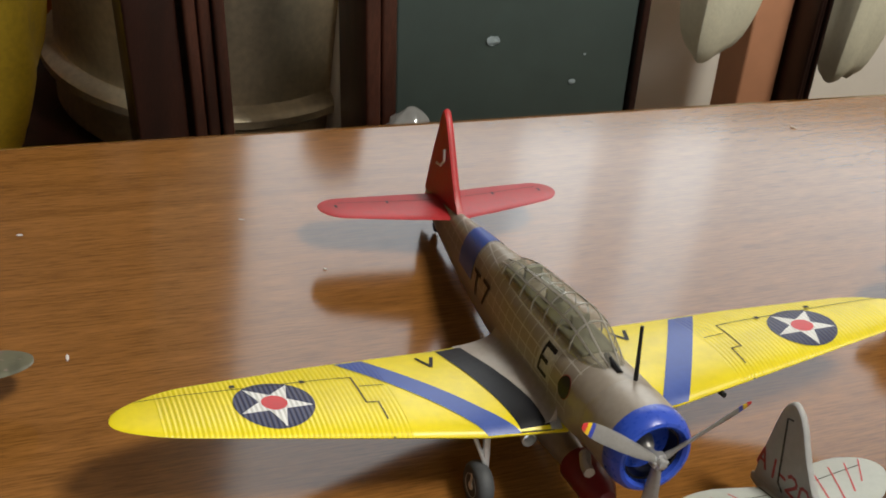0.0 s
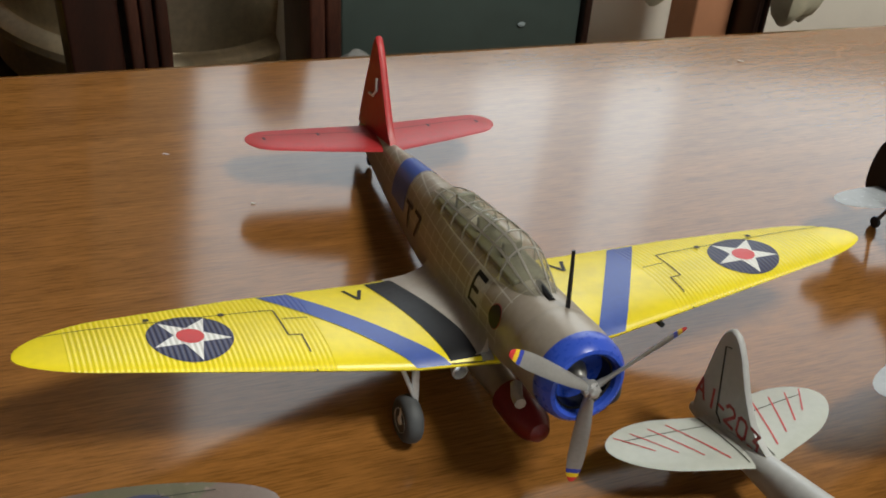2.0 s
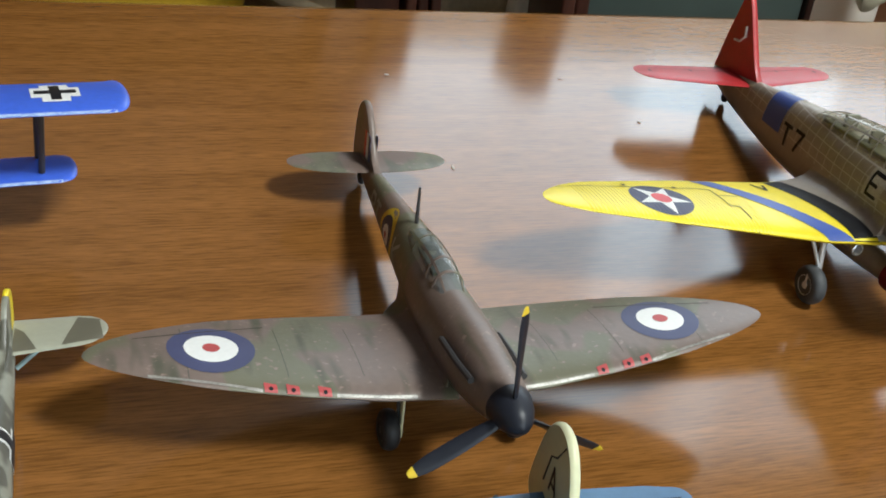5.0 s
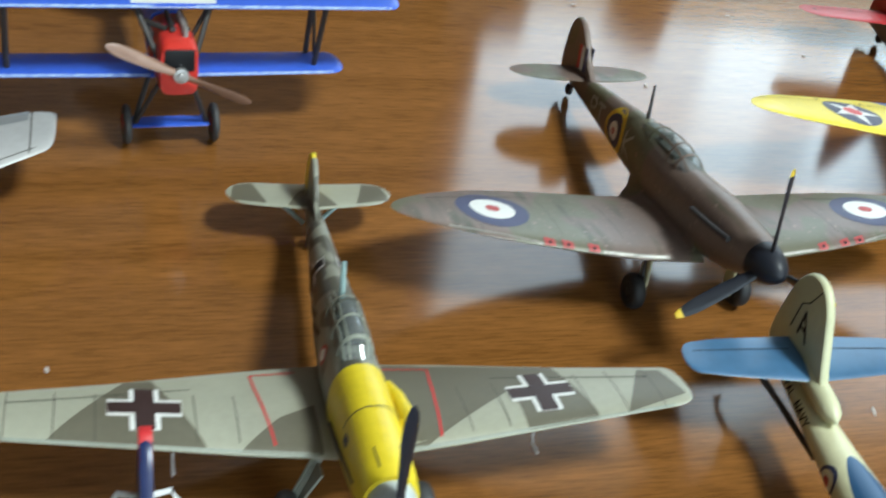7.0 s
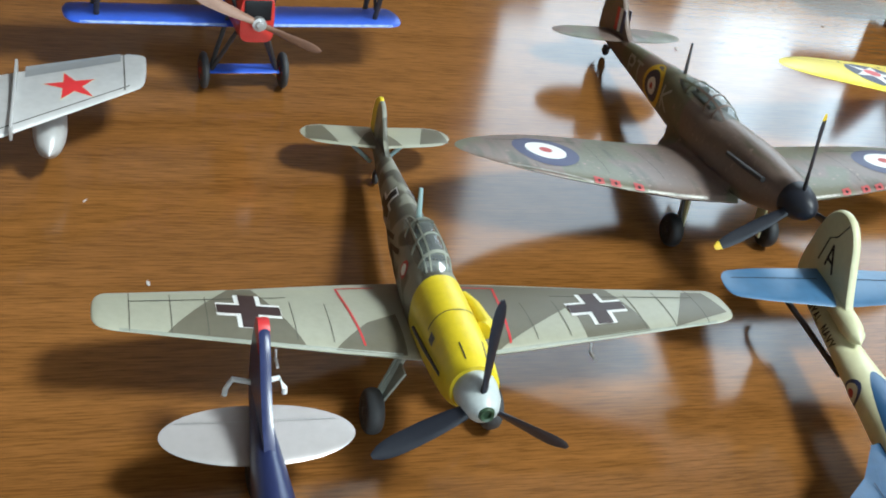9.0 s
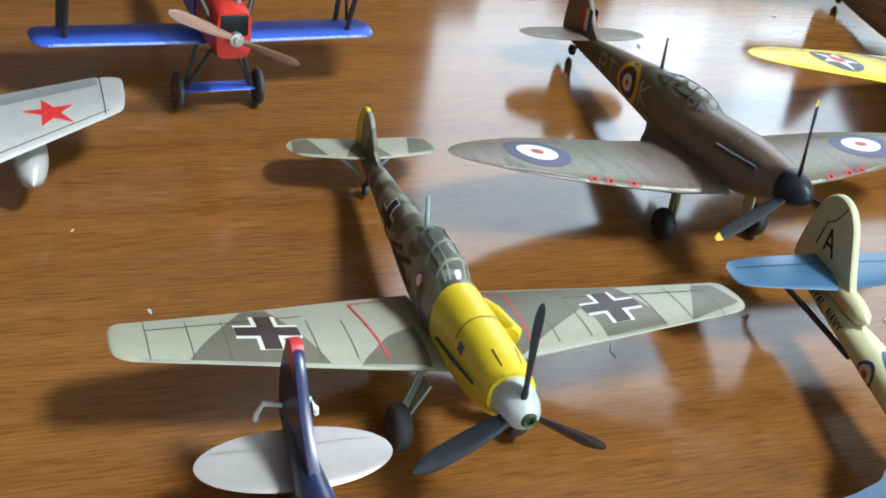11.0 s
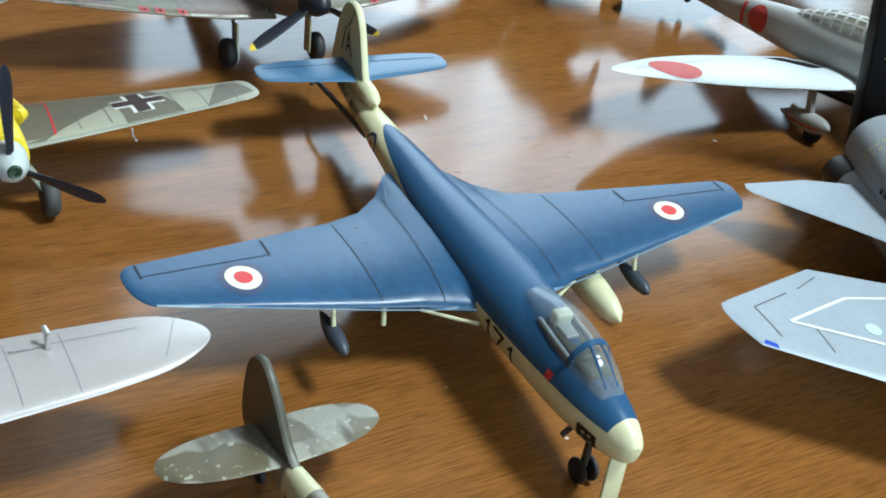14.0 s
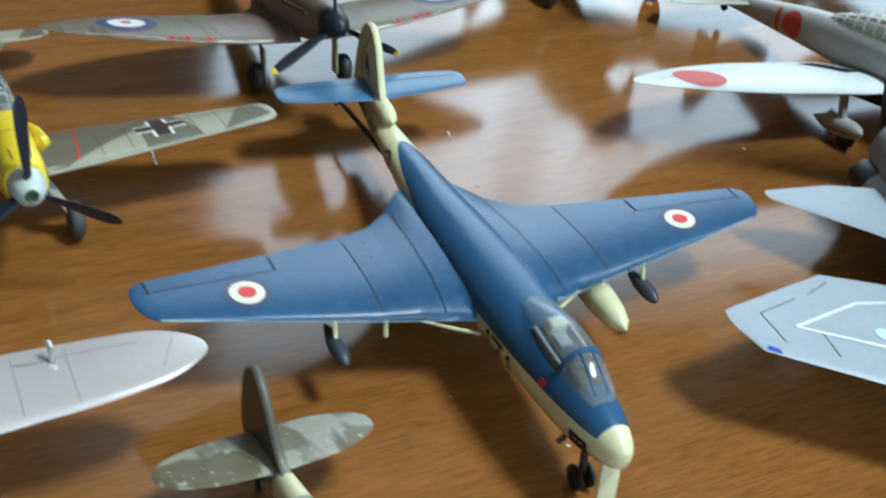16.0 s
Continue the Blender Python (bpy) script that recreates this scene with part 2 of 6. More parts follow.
def star(name, wing, s, y, r, material, parent, label="", lift=0.2, turn=0.0, inner=0.382):
    def at(u, v):
        a = v * 10
        i = int(a) % 10
        f = a - int(a)
        p = [(r if (i + q) % 2 == 0 else r * inner, math.pi / 2 + turn + (i + q) * math.pi / 5) for q in (0, 1)]
        x = [q[0] * math.cos(q[1]) for q in p]
        z = [q[0] * math.sin(q[1]) for q in p]
        return s + u * (x[0] * (1 - f) + x[1] * f), y + u * (z[0] * (1 - f) + z[1] * f)
    return decal(name, wing, at, 6, 40, material, parent, label, lift)


def strip(name, wing, quad, material, parent, label="", lift=0.12, nu=12, nv=10):
    """A four-cornered patch; quad: (span, y) corners in order."""
    a, b, c, d = quad
    def at(u, v):
        return tuple((a[i] * (1 - u) + b[i] * u) * (1 - v) + (d[i] * (1 - u) + c[i] * u) * v for i in (0, 1))
    return decal(name, wing, at, nu, nv, material, parent, label, lift)


class Body:
    """A fuselage: rows of (y, half width, bottom z, top z, squareness), nose first; millimetres."""

    def __init__(self, rows, per=5):
        self.rows = smooth_rows(rows, per)

    def at(self, y):
        t = sorted(((r[0], *r[1:]) for r in self.rows))
        return lerp(t, y)

    def ring(self, row, segs=36):
        y, w, b, t, e = row
        c, h = (b + t) / 2, (t - b) / 2
        q = []
        for k in range(segs):
            a = 2 * math.pi * k / segs
            ca, sa = math.cos(a), math.sin(a)
            q.append(Vector((w * math.copysign(abs(ca) ** (2 / e), ca), y, c + h * math.copysign(abs(sa) ** (2 / e), sa))) * MM)
        return q

    def build(self, bm, segs=36, y0=1e9, y1=-1e9):
        ring_loft(bm, [self.ring(r, segs) for r in self.rows if y1 <= r[0] <= y0])
        return bm

    def skin(self, y, a, lift=0.15):
        """The point on the skin at y and angle a (degrees, 0 starboard, 90 up)."""
        w, b, t, e = self.at(y)
        c, h = (b + t) / 2, (t - b) / 2
        ca, sa = math.cos(radians(a)), math.sin(radians(a))
        return Vector(((w + lift) * math.copysign(abs(ca) ** (2 / e), ca), y, c + (h + lift) * math.copysign(abs(sa) ** (2 / e), sa))) * MM

    def side_z(self, y, z, side=1, lift=0.15):
        """The point on the skin at y and height z."""
        w, b, t, e = self.at(y)
        c, h = (b + t) / 2, (t - b) / 2
        s = min(abs((z - c) / h), 0.999)
        return Vector((side * (w * (1 - s ** e) ** (1 / e) + lift), y, z)) * MM


def body_patch(name, body, fn, nu, nv, material, parent, label=""):
    """A mark draped on the fuselage: fn(u, v) gives a point on the skin."""
    bm = bmesh.new()
    g = [[bm.verts.new(fn(i / nu, j / nv)) for j in range(nv + 1)] for i in range(nu + 1)]
    for i in range(nu):
        for j in range(nv):
            bm.faces.new((g[i][j], g[i + 1][j], g[i + 1][j + 1], g[i][j + 1]))
    bmesh.ops.remove_doubles(bm, verts=bm.verts, dist=1e-7)
    return part(name, bm, material, parent, label)


def body_disc(name, body, y, z, r, side, material, parent, label="", lift=0.15):
    return body_patch(name, body, lambda u, v: body.side_z(y + r * u * math.cos(2 * math.pi * v), z + r * u * math.sin(2 * math.pi * v), side, lift), 4, 32, material, parent, label)


def body_band(name, body, y0, y1, a0, a1, material, parent, label="", lift=0.15):
    return body_patch(name, body, lambda u, v: body.skin(y0 + (y1 - y0) * u, a0 + (a1 - a0) * v, lift), 5, 40, material, parent, label)


# strokes of plain capital letters and figures on a 4 x 6 grid
GLYPHS = {"E": "00-06 06-46 03-33 00-40", "V": "06-20 20-46", "A": "00-26 26-40 12-32", "I": "20-26", "-": "13-33",
          "2": "05-16 16-36 36-45 45-44 44-00 00-40", "0": "10-30 30-41 41-45 45-36 36-16 16-05 05-01 01-10",
          "3": "06-46 46-23 23-43 43-41 41-30 30-00", "7": "06-46 46-10", "1": "15-26 26-20", "4": "36-02 02-42 36-30",
          "P": "00-06 06-36 36-45 45-44 44-33 33-03", "T": "06-46 26-20", "K": "00-06 06-06 46-03 03-40", "R": "00-06 06-36 36-45 45-44 44-33 33-03 23-40",
          "B": "00-06 06-36 36-45 45-44 44-33 33-03 33-42 42-41 41-30 30-00", "O": "10-30 30-41 41-45 45-36 36-16 16-05 05-01 01-10", "Y": "06-23 46-23 23-20", "L": "06-00 00-40", "N": "00-06 06-40 40-46", "M": "00-06 06-23 23-46 46-40"}


def lettering(name, text, at, height, weight, material, parent, label="", slant=0.0):
    """Writing laid on a skin: at(a, b) gives the skin's point a along and b up from the start, in millimetres."""
    bm = bmesh.new()
    u = height / 6
    x0 = 0.0
    for ch in text:
        for st in GLYPHS.get(ch, "").split():
            p, q = st.split("-")if st.count("-") == 1 else (st[:2], st[3:])
            a = Vector((x0 + int(p[0]) * u + slant * int(p[1]) * u, int(p[1]) * u))
            b = Vector((x0 + int(q[0]) * u + slant * int(q[1]) * u, int(q[1]) * u))
            d = b - a
            if d.length < 1e-6:
                continue
            d.normalize()
            nrm = Vector((-d.y, d.x)) * weight / 2
            a, b = a - d * weight * 0.45, b + d * weight * 0.45
            n = 5
            prev = None
            for i in range(n + 1):
                c = a + (b - a) * i / n
                pair = (bm.verts.new(at(*(c + nrm))), bm.verts.new(at(*(c - nrm))))
                if prev:
                    bm.faces.new((prev[0], prev[1], pair[1], pair[0]))
                prev = pair
        x0 += (6.0 if ch not in "I1-" else 4.5) * u
    return part(name, bm, material, parent, label)


def wheel(parent, x, y, z, r, w, tyre, hub, label="", tilt=0.0):
    """A wheel with a rounded tyre and a dished hub; axis along x."""
    bm = bmesh.new()
    turn = pose(x * MM, y * MM, z * MM, 0, tilt, 90)
    prof = [(r * 0.5, -w * 0.5), (r * 0.78, -w * 0.52), (r * 0.93, -w * 0.38), (r, -w * 0.14), (r, w * 0.14), (r * 0.93, w * 0.38), (r * 0.78, w * 0.52), (r * 0.5, w * 0.5)]
    lathe(bm, [(a * MM, b * MM) for a, b in prof], 28, turn)
    t = part("wheel", bm, tyre, parent, label)
    bm = bmesh.new()
    prof = [(0, -w * 0.56), (r * 0.16, -w * 0.56), (r * 0.2, -w * 0.5), (r * 0.46, -w * 0.46), (r * 0.52, -w * 0.53), (r * 0.52, w * 0.53), (r * 0.46, w * 0.46), (r * 0.2, w * 0.5), (r * 0.16, w * 0.56), (0, w * 0.56)]
    lathe(bm, [(a * MM, b * MM) for a, b in prof], 24, turn)
    part("hub", bm, hub, t)
    return t


def blade(bm, length, width, angle, centre, pitch=25, root_r=0.9, thick=0.9, tip0=0.0, tip1=1.0):
    """A propeller blade from the hub outwards; angle 0 points up, clockwise seen from the front."""
    m = pose(*[c * MM for c in centre], 0, angle, 0)
    rings = []
    for i in range(15):
        f = tip0 + (tip1 - tip0) * i / 14
        w = width * (0.30 + 0.70 * math.sin(math.pi * min(1, 0.08 + 0.62 * f ** 0.8)) ** 1.2) if f < 0.7 else width * math.sqrt(max(0.02, 1 - ((f - 0.7) / 0.31) ** 2.2))
        if f < 0.12:
            w = max(root_r * 2, w * 0.6)
        t = thick * (1.3 - f) * (1.4 if f < 0.15 else 1)
        tw = radians(pitch + 35 * (1 - f))
        z = length * f
        ring = []
        for k in range(10):
            a = 2 * math.pi * k / 10
            px, py = w / 2 * math.cos(a), t / 2 * math.sin(a)
            ring.append(m @ (Vector((px * math.cos(tw) - py * math.sin(tw), px * math.sin(tw) + py * math.cos(tw), z)) * MM))
        rings.append(ring)
    ring_loft(bm, rings)
    return bm


def propeller(parent, centre, length, width, angles, blade_mat, tips=(), label="", pitch=25):
    """Blades on a hub, with painted tip bands (from, to, material)."""
    p = new("propeller")
    p.parent = parent
    p.empty_display_size = 0.01
    tagged(p, label)
    for a in angles:
        bm = bmesh.new()
        end = min([t[0] for t in tips], default=1.0)
        blade(bm, length, width, a, centre, pitch, tip1=end)
        b = part("blade", bm, blade_mat, p)
        for f0, f1, mt in tips:
            bm = bmesh.new()
            blade(bm, length, width, a, centre, pitch, tip0=f0, tip1=f1)
            part("tip_band", bm, mt, b)
    return p


def canopy(parent, rows, frames, rails, glass_mat, frame_mat, segs=20, fw=0.45, label="", rail=4.0):
    """Clear half-round hood. rows: (y, half width, base z, top z); frames: y of the hoops; rails: angles of the lengthwise bars."""
    rows = smooth_rows(rows, 5)
    tab = sorted(rows)
    def p(y, a, lift=0.0):
        w, b, t = lerp(tab, y)
        return Vector(((w + lift) * math.cos(radians(a)), y, b + (t - b + lift) * max(0, math.sin(radians(a))))) * MM
    bm = bmesh.new()
    ring_loft(bm, [[p(r[0], 180 * k / segs) for k in range(segs + 1)] for r in rows], close=False)
    g = part("canopy", bm, glass_mat, parent, label)
    for y in frames:
        bm = bmesh.new()
        d = fw / 2
        rings = [[p(y + d, 180 * k / segs, 0.02), p(y + d, 180 * k / segs, 0.22), p(y - d, 180 * k / segs, 0.22), p(y - d, 180 * k / segs, 0.02)] for k in range(segs + 1)]
        ring_loft(bm, rings)
        part("canopy_frame", bm, frame_mat, g)
    y0, y1 = tab[-1][0], tab[0][0]
    for a in rails:
        bm = bmesh.new()
        da = rail
        ys = [y0 + (y1 - y0) * i / 24 for i in range(25)]
        rings = [[p(y, a - da, 0.02), p(y, a - da, 0.2), p(y, a + da, 0.2), p(y, a + da, 0.02)] for y in ys]
        ring_loft(bm, rings)
        part("canopy_rail", bm, frame_mat, g)
    return g


def root_fillet(body, wing, y0, y1, reach, angle, material, parent):
    """A blended skin from the fuselage side to the wing's upper side; reach(f): how far out it runs, f from front to rear."""
    bm = bmesh.new()
    rings = []
    for i in range(17):
        f = i / 16
        y = y0 + (y1 - y0) * f
        a = body.skin(y, angle, -0.15)
        if wing.side < 0:
            a = Vector((-a.x, a.y, a.z))
        s = abs(a.x) / MM + reach(f)
        c = wing.top(s, y, 0.03)
        m = Vector((a.x * 0.94 + c.x * 0.06, y * MM, a.z * 0.06 + c.z * 0.94))
        ring = [a * (1 - g) ** 2 + m * 2 * g * (1 - g) + c * g * g for g in [k / 8 for k in range(9)]]
        for p in ring:
            p.y = y * MM
        ring.append(Vector((a.x * 0.9, y * MM, c.z - 1.0 * MM)))
        rings.append(ring)
    ring_loft(bm, rings)
    return part("wing_fillet", bm, material, parent)


def stand(name, label, rz, place, pitch, z=0.0):
    """The root of a model aircraft: heading rz, nose-up pitch, its own origin at place on the table."""
    r = root(name, label, "model aircraft", pose(place[0], place[1], z, 0, 0, rz) @ pose(0, 0, 0, pitch, 0, 0), "model aircraft on the table")
    return r


def draw_out(r, y0, y1, back, down, aside, keep=()):
    """Draws a model's tail out: from y0 aft every part goes back, down and aside, in full at y1; millimetres."""
    for ob in r.children_recursive:
        if ob.type == "MESH" and ob.name.split(".")[0] not in keep:
            for v in ob.data.vertices:
                f = max(0.0, (y0 * MM - v.co.y) / ((y0 - y1) * MM))
                v.co.x += aside * f * MM
                v.co.y -= back * f * MM
                v.co.z -= down * f * MM


# ---- the room: table, floor, walls ----
def slab(name, label, u0, u1, v0, v1, z0, z1, material, kind="structure", bevel=0.0, category=""):
    bm = bmesh.new()
    box(bm, u0, u1, v0, v1, z0, z1, bevel)
    ob = mesh_object(name, bm, material)
    ob.matrix_world = TABLE
    return tagged(ob, label, category, kind=kind)


table_wood = wood("varnished brown table wood", (0.195, 0.081, 0.0185), (0.280, 0.120, 0.0300), 1.4, 0.125, fine=(12, 10), pores=0.60)
dark_wood = wood("dark chair wood", (0.012, 0.004, 0.003), (0.045, 0.014, 0.009), 2.0, 0.35, stretch=(20, 20, 3))
red_wood = wood("red-brown wood", (0.035, 0.012, 0.008), (0.10, 0.035, 0.022), 2.0, 0.35, stretch=(20, 20, 3))
floor_mat = wood("floor boards", (0.08, 0.05, 0.03), (0.22, 0.14, 0.08), 0.4, 0.4)
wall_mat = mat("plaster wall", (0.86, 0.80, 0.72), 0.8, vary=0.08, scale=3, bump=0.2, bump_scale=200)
# unseen walls and ceiling coloured darker to cut bounced light and table reflections
dim_wall = mat("darkened unseen wall", (0.42, 0.38, 0.32), 0.85, vary=0.1, scale=4)
ceil_mat = mat("ceiling plaster", (0.34, 0.29, 0.24), 0.9, vary=0.05, scale=2)
VN = VW = 1.44  # the far wall, with the window
WU0, WU1, WZ0, WZ1 = 0.36, 2.15, 0.28, 1.30
slab("floor", "brown wooden floor", -2.2, 2.2, -1.8, VN, -0.78, -0.74, floor_mat)
slab("ceiling", "plain ceiling", -2.2, 2.2, -1.8, VN, 1.7, 1.75, ceil_mat)
SU0, SU1, SZ0, SZ1 = -0.35, 1.05, 0.35, 1.25  # an unseen opening behind the camera, added for the fill light
slab("wall_south", "unseen wall below the fill light opening", -2.2, 2.2, -1.88, -1.8, -0.78, SZ0, dim_wall)
slab("wall_south_top", "unseen wall above the fill light opening", -2.2, 2.2, -1.88, -1.8, SZ1, 1.75, dim_wall)
slab("wall_south_left", "unseen wall beside the fill light opening", -2.2, SU0, -1.88, -1.8, SZ0, SZ1, dim_wall)
slab("wall_south_right", "unseen wall beside the fill light opening", SU1, 2.2, -1.88, -1.8, SZ0, SZ1, dim_wall)
# added fill lamp: brightens the far wall and the models' fronts
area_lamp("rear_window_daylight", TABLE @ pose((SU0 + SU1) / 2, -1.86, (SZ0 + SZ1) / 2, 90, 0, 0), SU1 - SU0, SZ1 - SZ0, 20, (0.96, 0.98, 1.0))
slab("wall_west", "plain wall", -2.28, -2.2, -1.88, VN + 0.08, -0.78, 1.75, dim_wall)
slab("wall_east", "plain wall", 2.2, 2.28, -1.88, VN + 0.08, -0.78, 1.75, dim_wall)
# darkened colour keeps this wall's reflection in the table dim
slab("wall_north_left", "darkened wall behind the cabinet", -2.2, WU0, VN, VN + 0.08, -0.78, 1.75, dim_wall)
# window wall
slab("wall_north", "plain wall below the window", WU0, 2.2, VW, VW + 0.08, -0.78, WZ0, wall_mat)
slab("wall_north_top", "plain wall above the window", WU0, 2.2, VW, VW + 0.08, WZ1, 1.75, wall_mat)
slab("wall_north_right", "plain wall beside the window", WU1, 2.2, VW, VW + 0.08, WZ0, WZ1, wall_mat)
slab("wall_low", "low beige partition wall behind the table", 0.25, 2.2, 0.72, 0.77, -0.78, 0.03, wall_mat, bevel=0.004)
area_lamp("window_daylight", TABLE @ pose((WU0 + WU1) / 2, VW + 0.06, (WZ0 + WZ1) / 2, -90, 0, 0), WU1 - WU0, WZ1 - WZ0, 11.5, (0.95, 0.95, 0.97))
for u in (0.88, 1.13):
    area_lamp("window_gap_daylight", TABLE @ pose(u, VW + 0.03, (WZ0 + WZ1) / 2, -90, 0, 0), 0.14, WZ1 - WZ0, 0.6, (0.86, 0.93, 1.0))
area_lamp("ceiling_lamp_light", TABLE @ pose(0.65, -0.4, 1.66, 0, 0, 0), 0.35, 0.35, 34, (1.0, 0.96, 0.92))
cab = root("tall_cabinet", "tall dark wooden cabinet on posts", "cabinet", TABLE)
bm = bmesh.new()
box(bm, -1.6, 0.10, 0.62, 1.14, 0.10, 1.5, 0.006)
part("body", bm, red_wood, cab)
EDGE = 0.337
t = root("dining_table", "large varnished brown wooden table", "table", TABLE)
bm = bmesh.new()
box(bm, -1.1, 0.9, EDGE - 0.9, EDGE, -0.028, 0, 0.006)
part("tabletop", bm, table_wood, t)
for u, v in ((-1.0, EDGE - 0.8), (0.8, EDGE - 0.8), (-1.0, EDGE - 0.1), (0.8, EDGE - 0.1)):
    bm = bmesh.new()
    box(bm, u - 0.035, u + 0.035, v - 0.035, v + 0.035, -0.74, -0.028, 0.004)
    part("leg", bm, dark_wood, t)


# ---- paints ----
yellow = mat("yellow paint", (0.80, 0.66, 0.02), 0.38, vary=0.10, scale=45, bump=0.15)
red_tail = mat("red paint", (0.42, 0.025, 0.03), 0.42, vary=0.25, scale=70, bump=0.2)
light_grey = mat("aluminium dope", (0.36, 0.315, 0.265), 0.35, metal=0.25, vary=0.2, scale=60, bump=0.15)
blue_mark = mat("blue paint", (0.055, 0.10, 0.36), 0.4, vary=0.15, scale=80)
cowl_blue = mat("cowl blue paint", (0.03, 0.08, 0.50), 0.28, vary=0.15, scale=80)
black = mat("black paint", (0.010, 0.010, 0.012), 0.42, spec=0.25, vary=0.3, scale=90)
navy = mat("navy decal", (0.03, 0.035, 0.09), 0.45, vary=0.2, scale=120)
white = mat("white decal", (0.75, 0.75, 0.73), 0.45, vary=0.08, scale=120)
red_mark = mat("red decal", (0.55, 0.03, 0.035), 0.42, vary=0.15, scale=120)
tyre = mat("grey rubber", (0.055, 0.058, 0.062), 0.6, vary=0.25, scale=200, bump=0.2)
dark_tyre = mat("black rubber", (0.02, 0.022, 0.026), 0.55, vary=0.25, scale=200, bump=0.2)
steel = mat("silver paint", (0.55, 0.55, 0.55), 0.3, metal=0.6, vary=0.2, scale=150)
gunmetal = mat("gunmetal", (0.07, 0.068, 0.07), 0.4, metal=0.5, vary=0.3, scale=150)
prop_grey = mat("grey blade paint", (0.30, 0.29, 0.28), 0.35, metal=0.3, vary=0.15, scale=150)
prop_black = mat("slate blade paint", (0.014, 0.016, 0.024), 0.42, spec=0.35, vary=0.2, scale=150)
cream = mat("sky paint", (0.62, 0.62, 0.40), 0.38, vary=0.1, scale=60, bump=0.1)
dark_red = mat("dark red paint", (0.14, 0.006, 0.008), 0.35, vary=0.2, scale=80)
panel_line = mat("panel line", (0.05, 0.045, 0.035), 0.7, vary=0.3, scale=200)
blue_prop_tip = mat("blue band", (0.03, 0.05, 0.35), 0.4)
interior = mat("cockpit interior", (0.06, 0.065, 0.05), 0.7, vary=0.3, scale=200)
clear = glass("clear plastic", (0.80, 0.82, 0.76), 0.06, 0.6)
clear_warm = glass("yellowed clear plastic", (0.84, 0.82, 0.72), 0.08, 0.74)
frame_silver = mat("silver frame paint", (0.36, 0.34, 0.30), 0.32, metal=0.3, vary=0.2, scale=150)
cockpit_green = mat("pale cockpit green", (0.20, 0.20, 0.14), 0.6, vary=0.4, scale=180)
silver_line = mat("faint silver panel line", (0.30, 0.30, 0.31), 0.5, vary=0.3, scale=200)
soft_line = mat("faint panel line", (0.085, 0.08, 0.06), 0.6, vary=0.3, scale=200)
pale_patch = mat("pale patch paint", (0.50, 0.47, 0.42), 0.4, vary=0.4, scale=160)
clear_bright = glass("bright clear plastic", (0.85, 0.9, 0.92), 0.04, 0.75)
blue_dull = mat("dull blue decal", (0.05, 0.055, 0.13), 0.5, vary=0.2, scale=120)
red_dull = mat("dull red decal", (0.42, 0.06, 0.06), 0.5, vary=0.2, scale=120)
sky_grey = mat("pale grey code paint", (0.36, 0.37, 0.33), 0.5, vary=0.15, scale=120)


def corrugated(m, period=1.15, start=43.0):
    """Chordwise ridges on the outer panels of the wing."""
    _, s = coords(m)
    ax = math_node(m, "ABSOLUTE", s[0])
    wave = math_node(m, "SINE", math_node(m, "MULTIPLY", ax, 2 * math.pi / (period * MM)))
    on = math_node(m, "MULTIPLY", math_node(m, "GREATER_THAN", ax, start * MM), math_node(m, "LESS_THAN", ax, 96 * MM))
    h = math_node(m, "MULTIPLY", wave, on)
    b = m.node_tree.nodes["Principled BSDF"]
    bp = node(m, "ShaderNodeBump")
    bp.inputs["Strength"].default_value, bp.inputs["Distance"].default_value = 0.45, 0.00013
    m.node_tree.links.new(h, bp.inputs["Height"])
    m.node_tree.links.new(bp.outputs[0], b.inputs["Normal"])
    # a faint darker brown tint along the low part of each ridge
    troughs = math_node(m, "MULTIPLY", math_node(m, "MULTIPLY", math_node(m, "LESS_THAN", wave, -0.75), on), 0.14)
    overlay(m, troughs, (0.25, 0.17, 0.02))
    return m


def fin(parent, name, outline, thick, material, label="", x=0.0):
    """An upright surface: outline of (y, z) from the front foot over the top to the rear foot; millimetres."""
    pts = smooth_rows(outline, 4)
    bm = bmesh.new()
    n = len(pts)
    cy = sum(p[0] for p in pts) / n
    rings = []
    for off, shrink in ((-0.5, 0.955), (-0.28, 0.99), (0.0, 1.0), (0.28, 0.99), (0.5, 0.955)):
        cz = sum(p[1] for p in pts) / n
        rings.append([Vector((x + off * thick, cy + (p[0] - cy) * shrink, cz + (p[1] - cz) * shrink)) * MM for p in pts])
    ring_loft(bm, rings)
    return part(name, bm, material, parent, label)


def tailplane(parent, rows, material, tip=0.3, names=("tailplane", "tailplane"), tipy=0.5, power=2.0):
    out = []
    for side, nm in ((1, names[0]), (-1, names[1])):
        w = Wing(rows, side, tip, tipy, 0.0, power)
        bm = bmesh.new()
        w.build(bm, 8, 8)
        out.append((w, part(nm, bm, material, parent)))
    return out


def rod(parent, name, pts, r, material, r2=None, label="", flat=1.0):
    bm = bmesh.new()
    tube(bm, [Vector(p) * MM for p in pts], r * MM, 8, None if r2 is None else r2 * MM, flat)
    return part(name, bm, material, parent, label)


def pod(parent, name, x, y, z, length, r, material, label="", tail=0.5):
    """A streamlined tank with its nose at y."""
    bm = bmesh.new()
    prof = []
    for i in range(15):
        f = i / 14
        k = math.sqrt(max(0.0, 1 - (1 - f / (1 - tail)) ** 2)) if f < 1 - tail else math.cos(math.pi / 2 * (f - (1 - tail)) / tail) ** 0.8
        prof.append((r * k * MM, -length * f * MM))
    lathe(bm, prof, 20, pose(x * MM, y * MM, z * MM))
    return part(name, bm, material, parent, label)


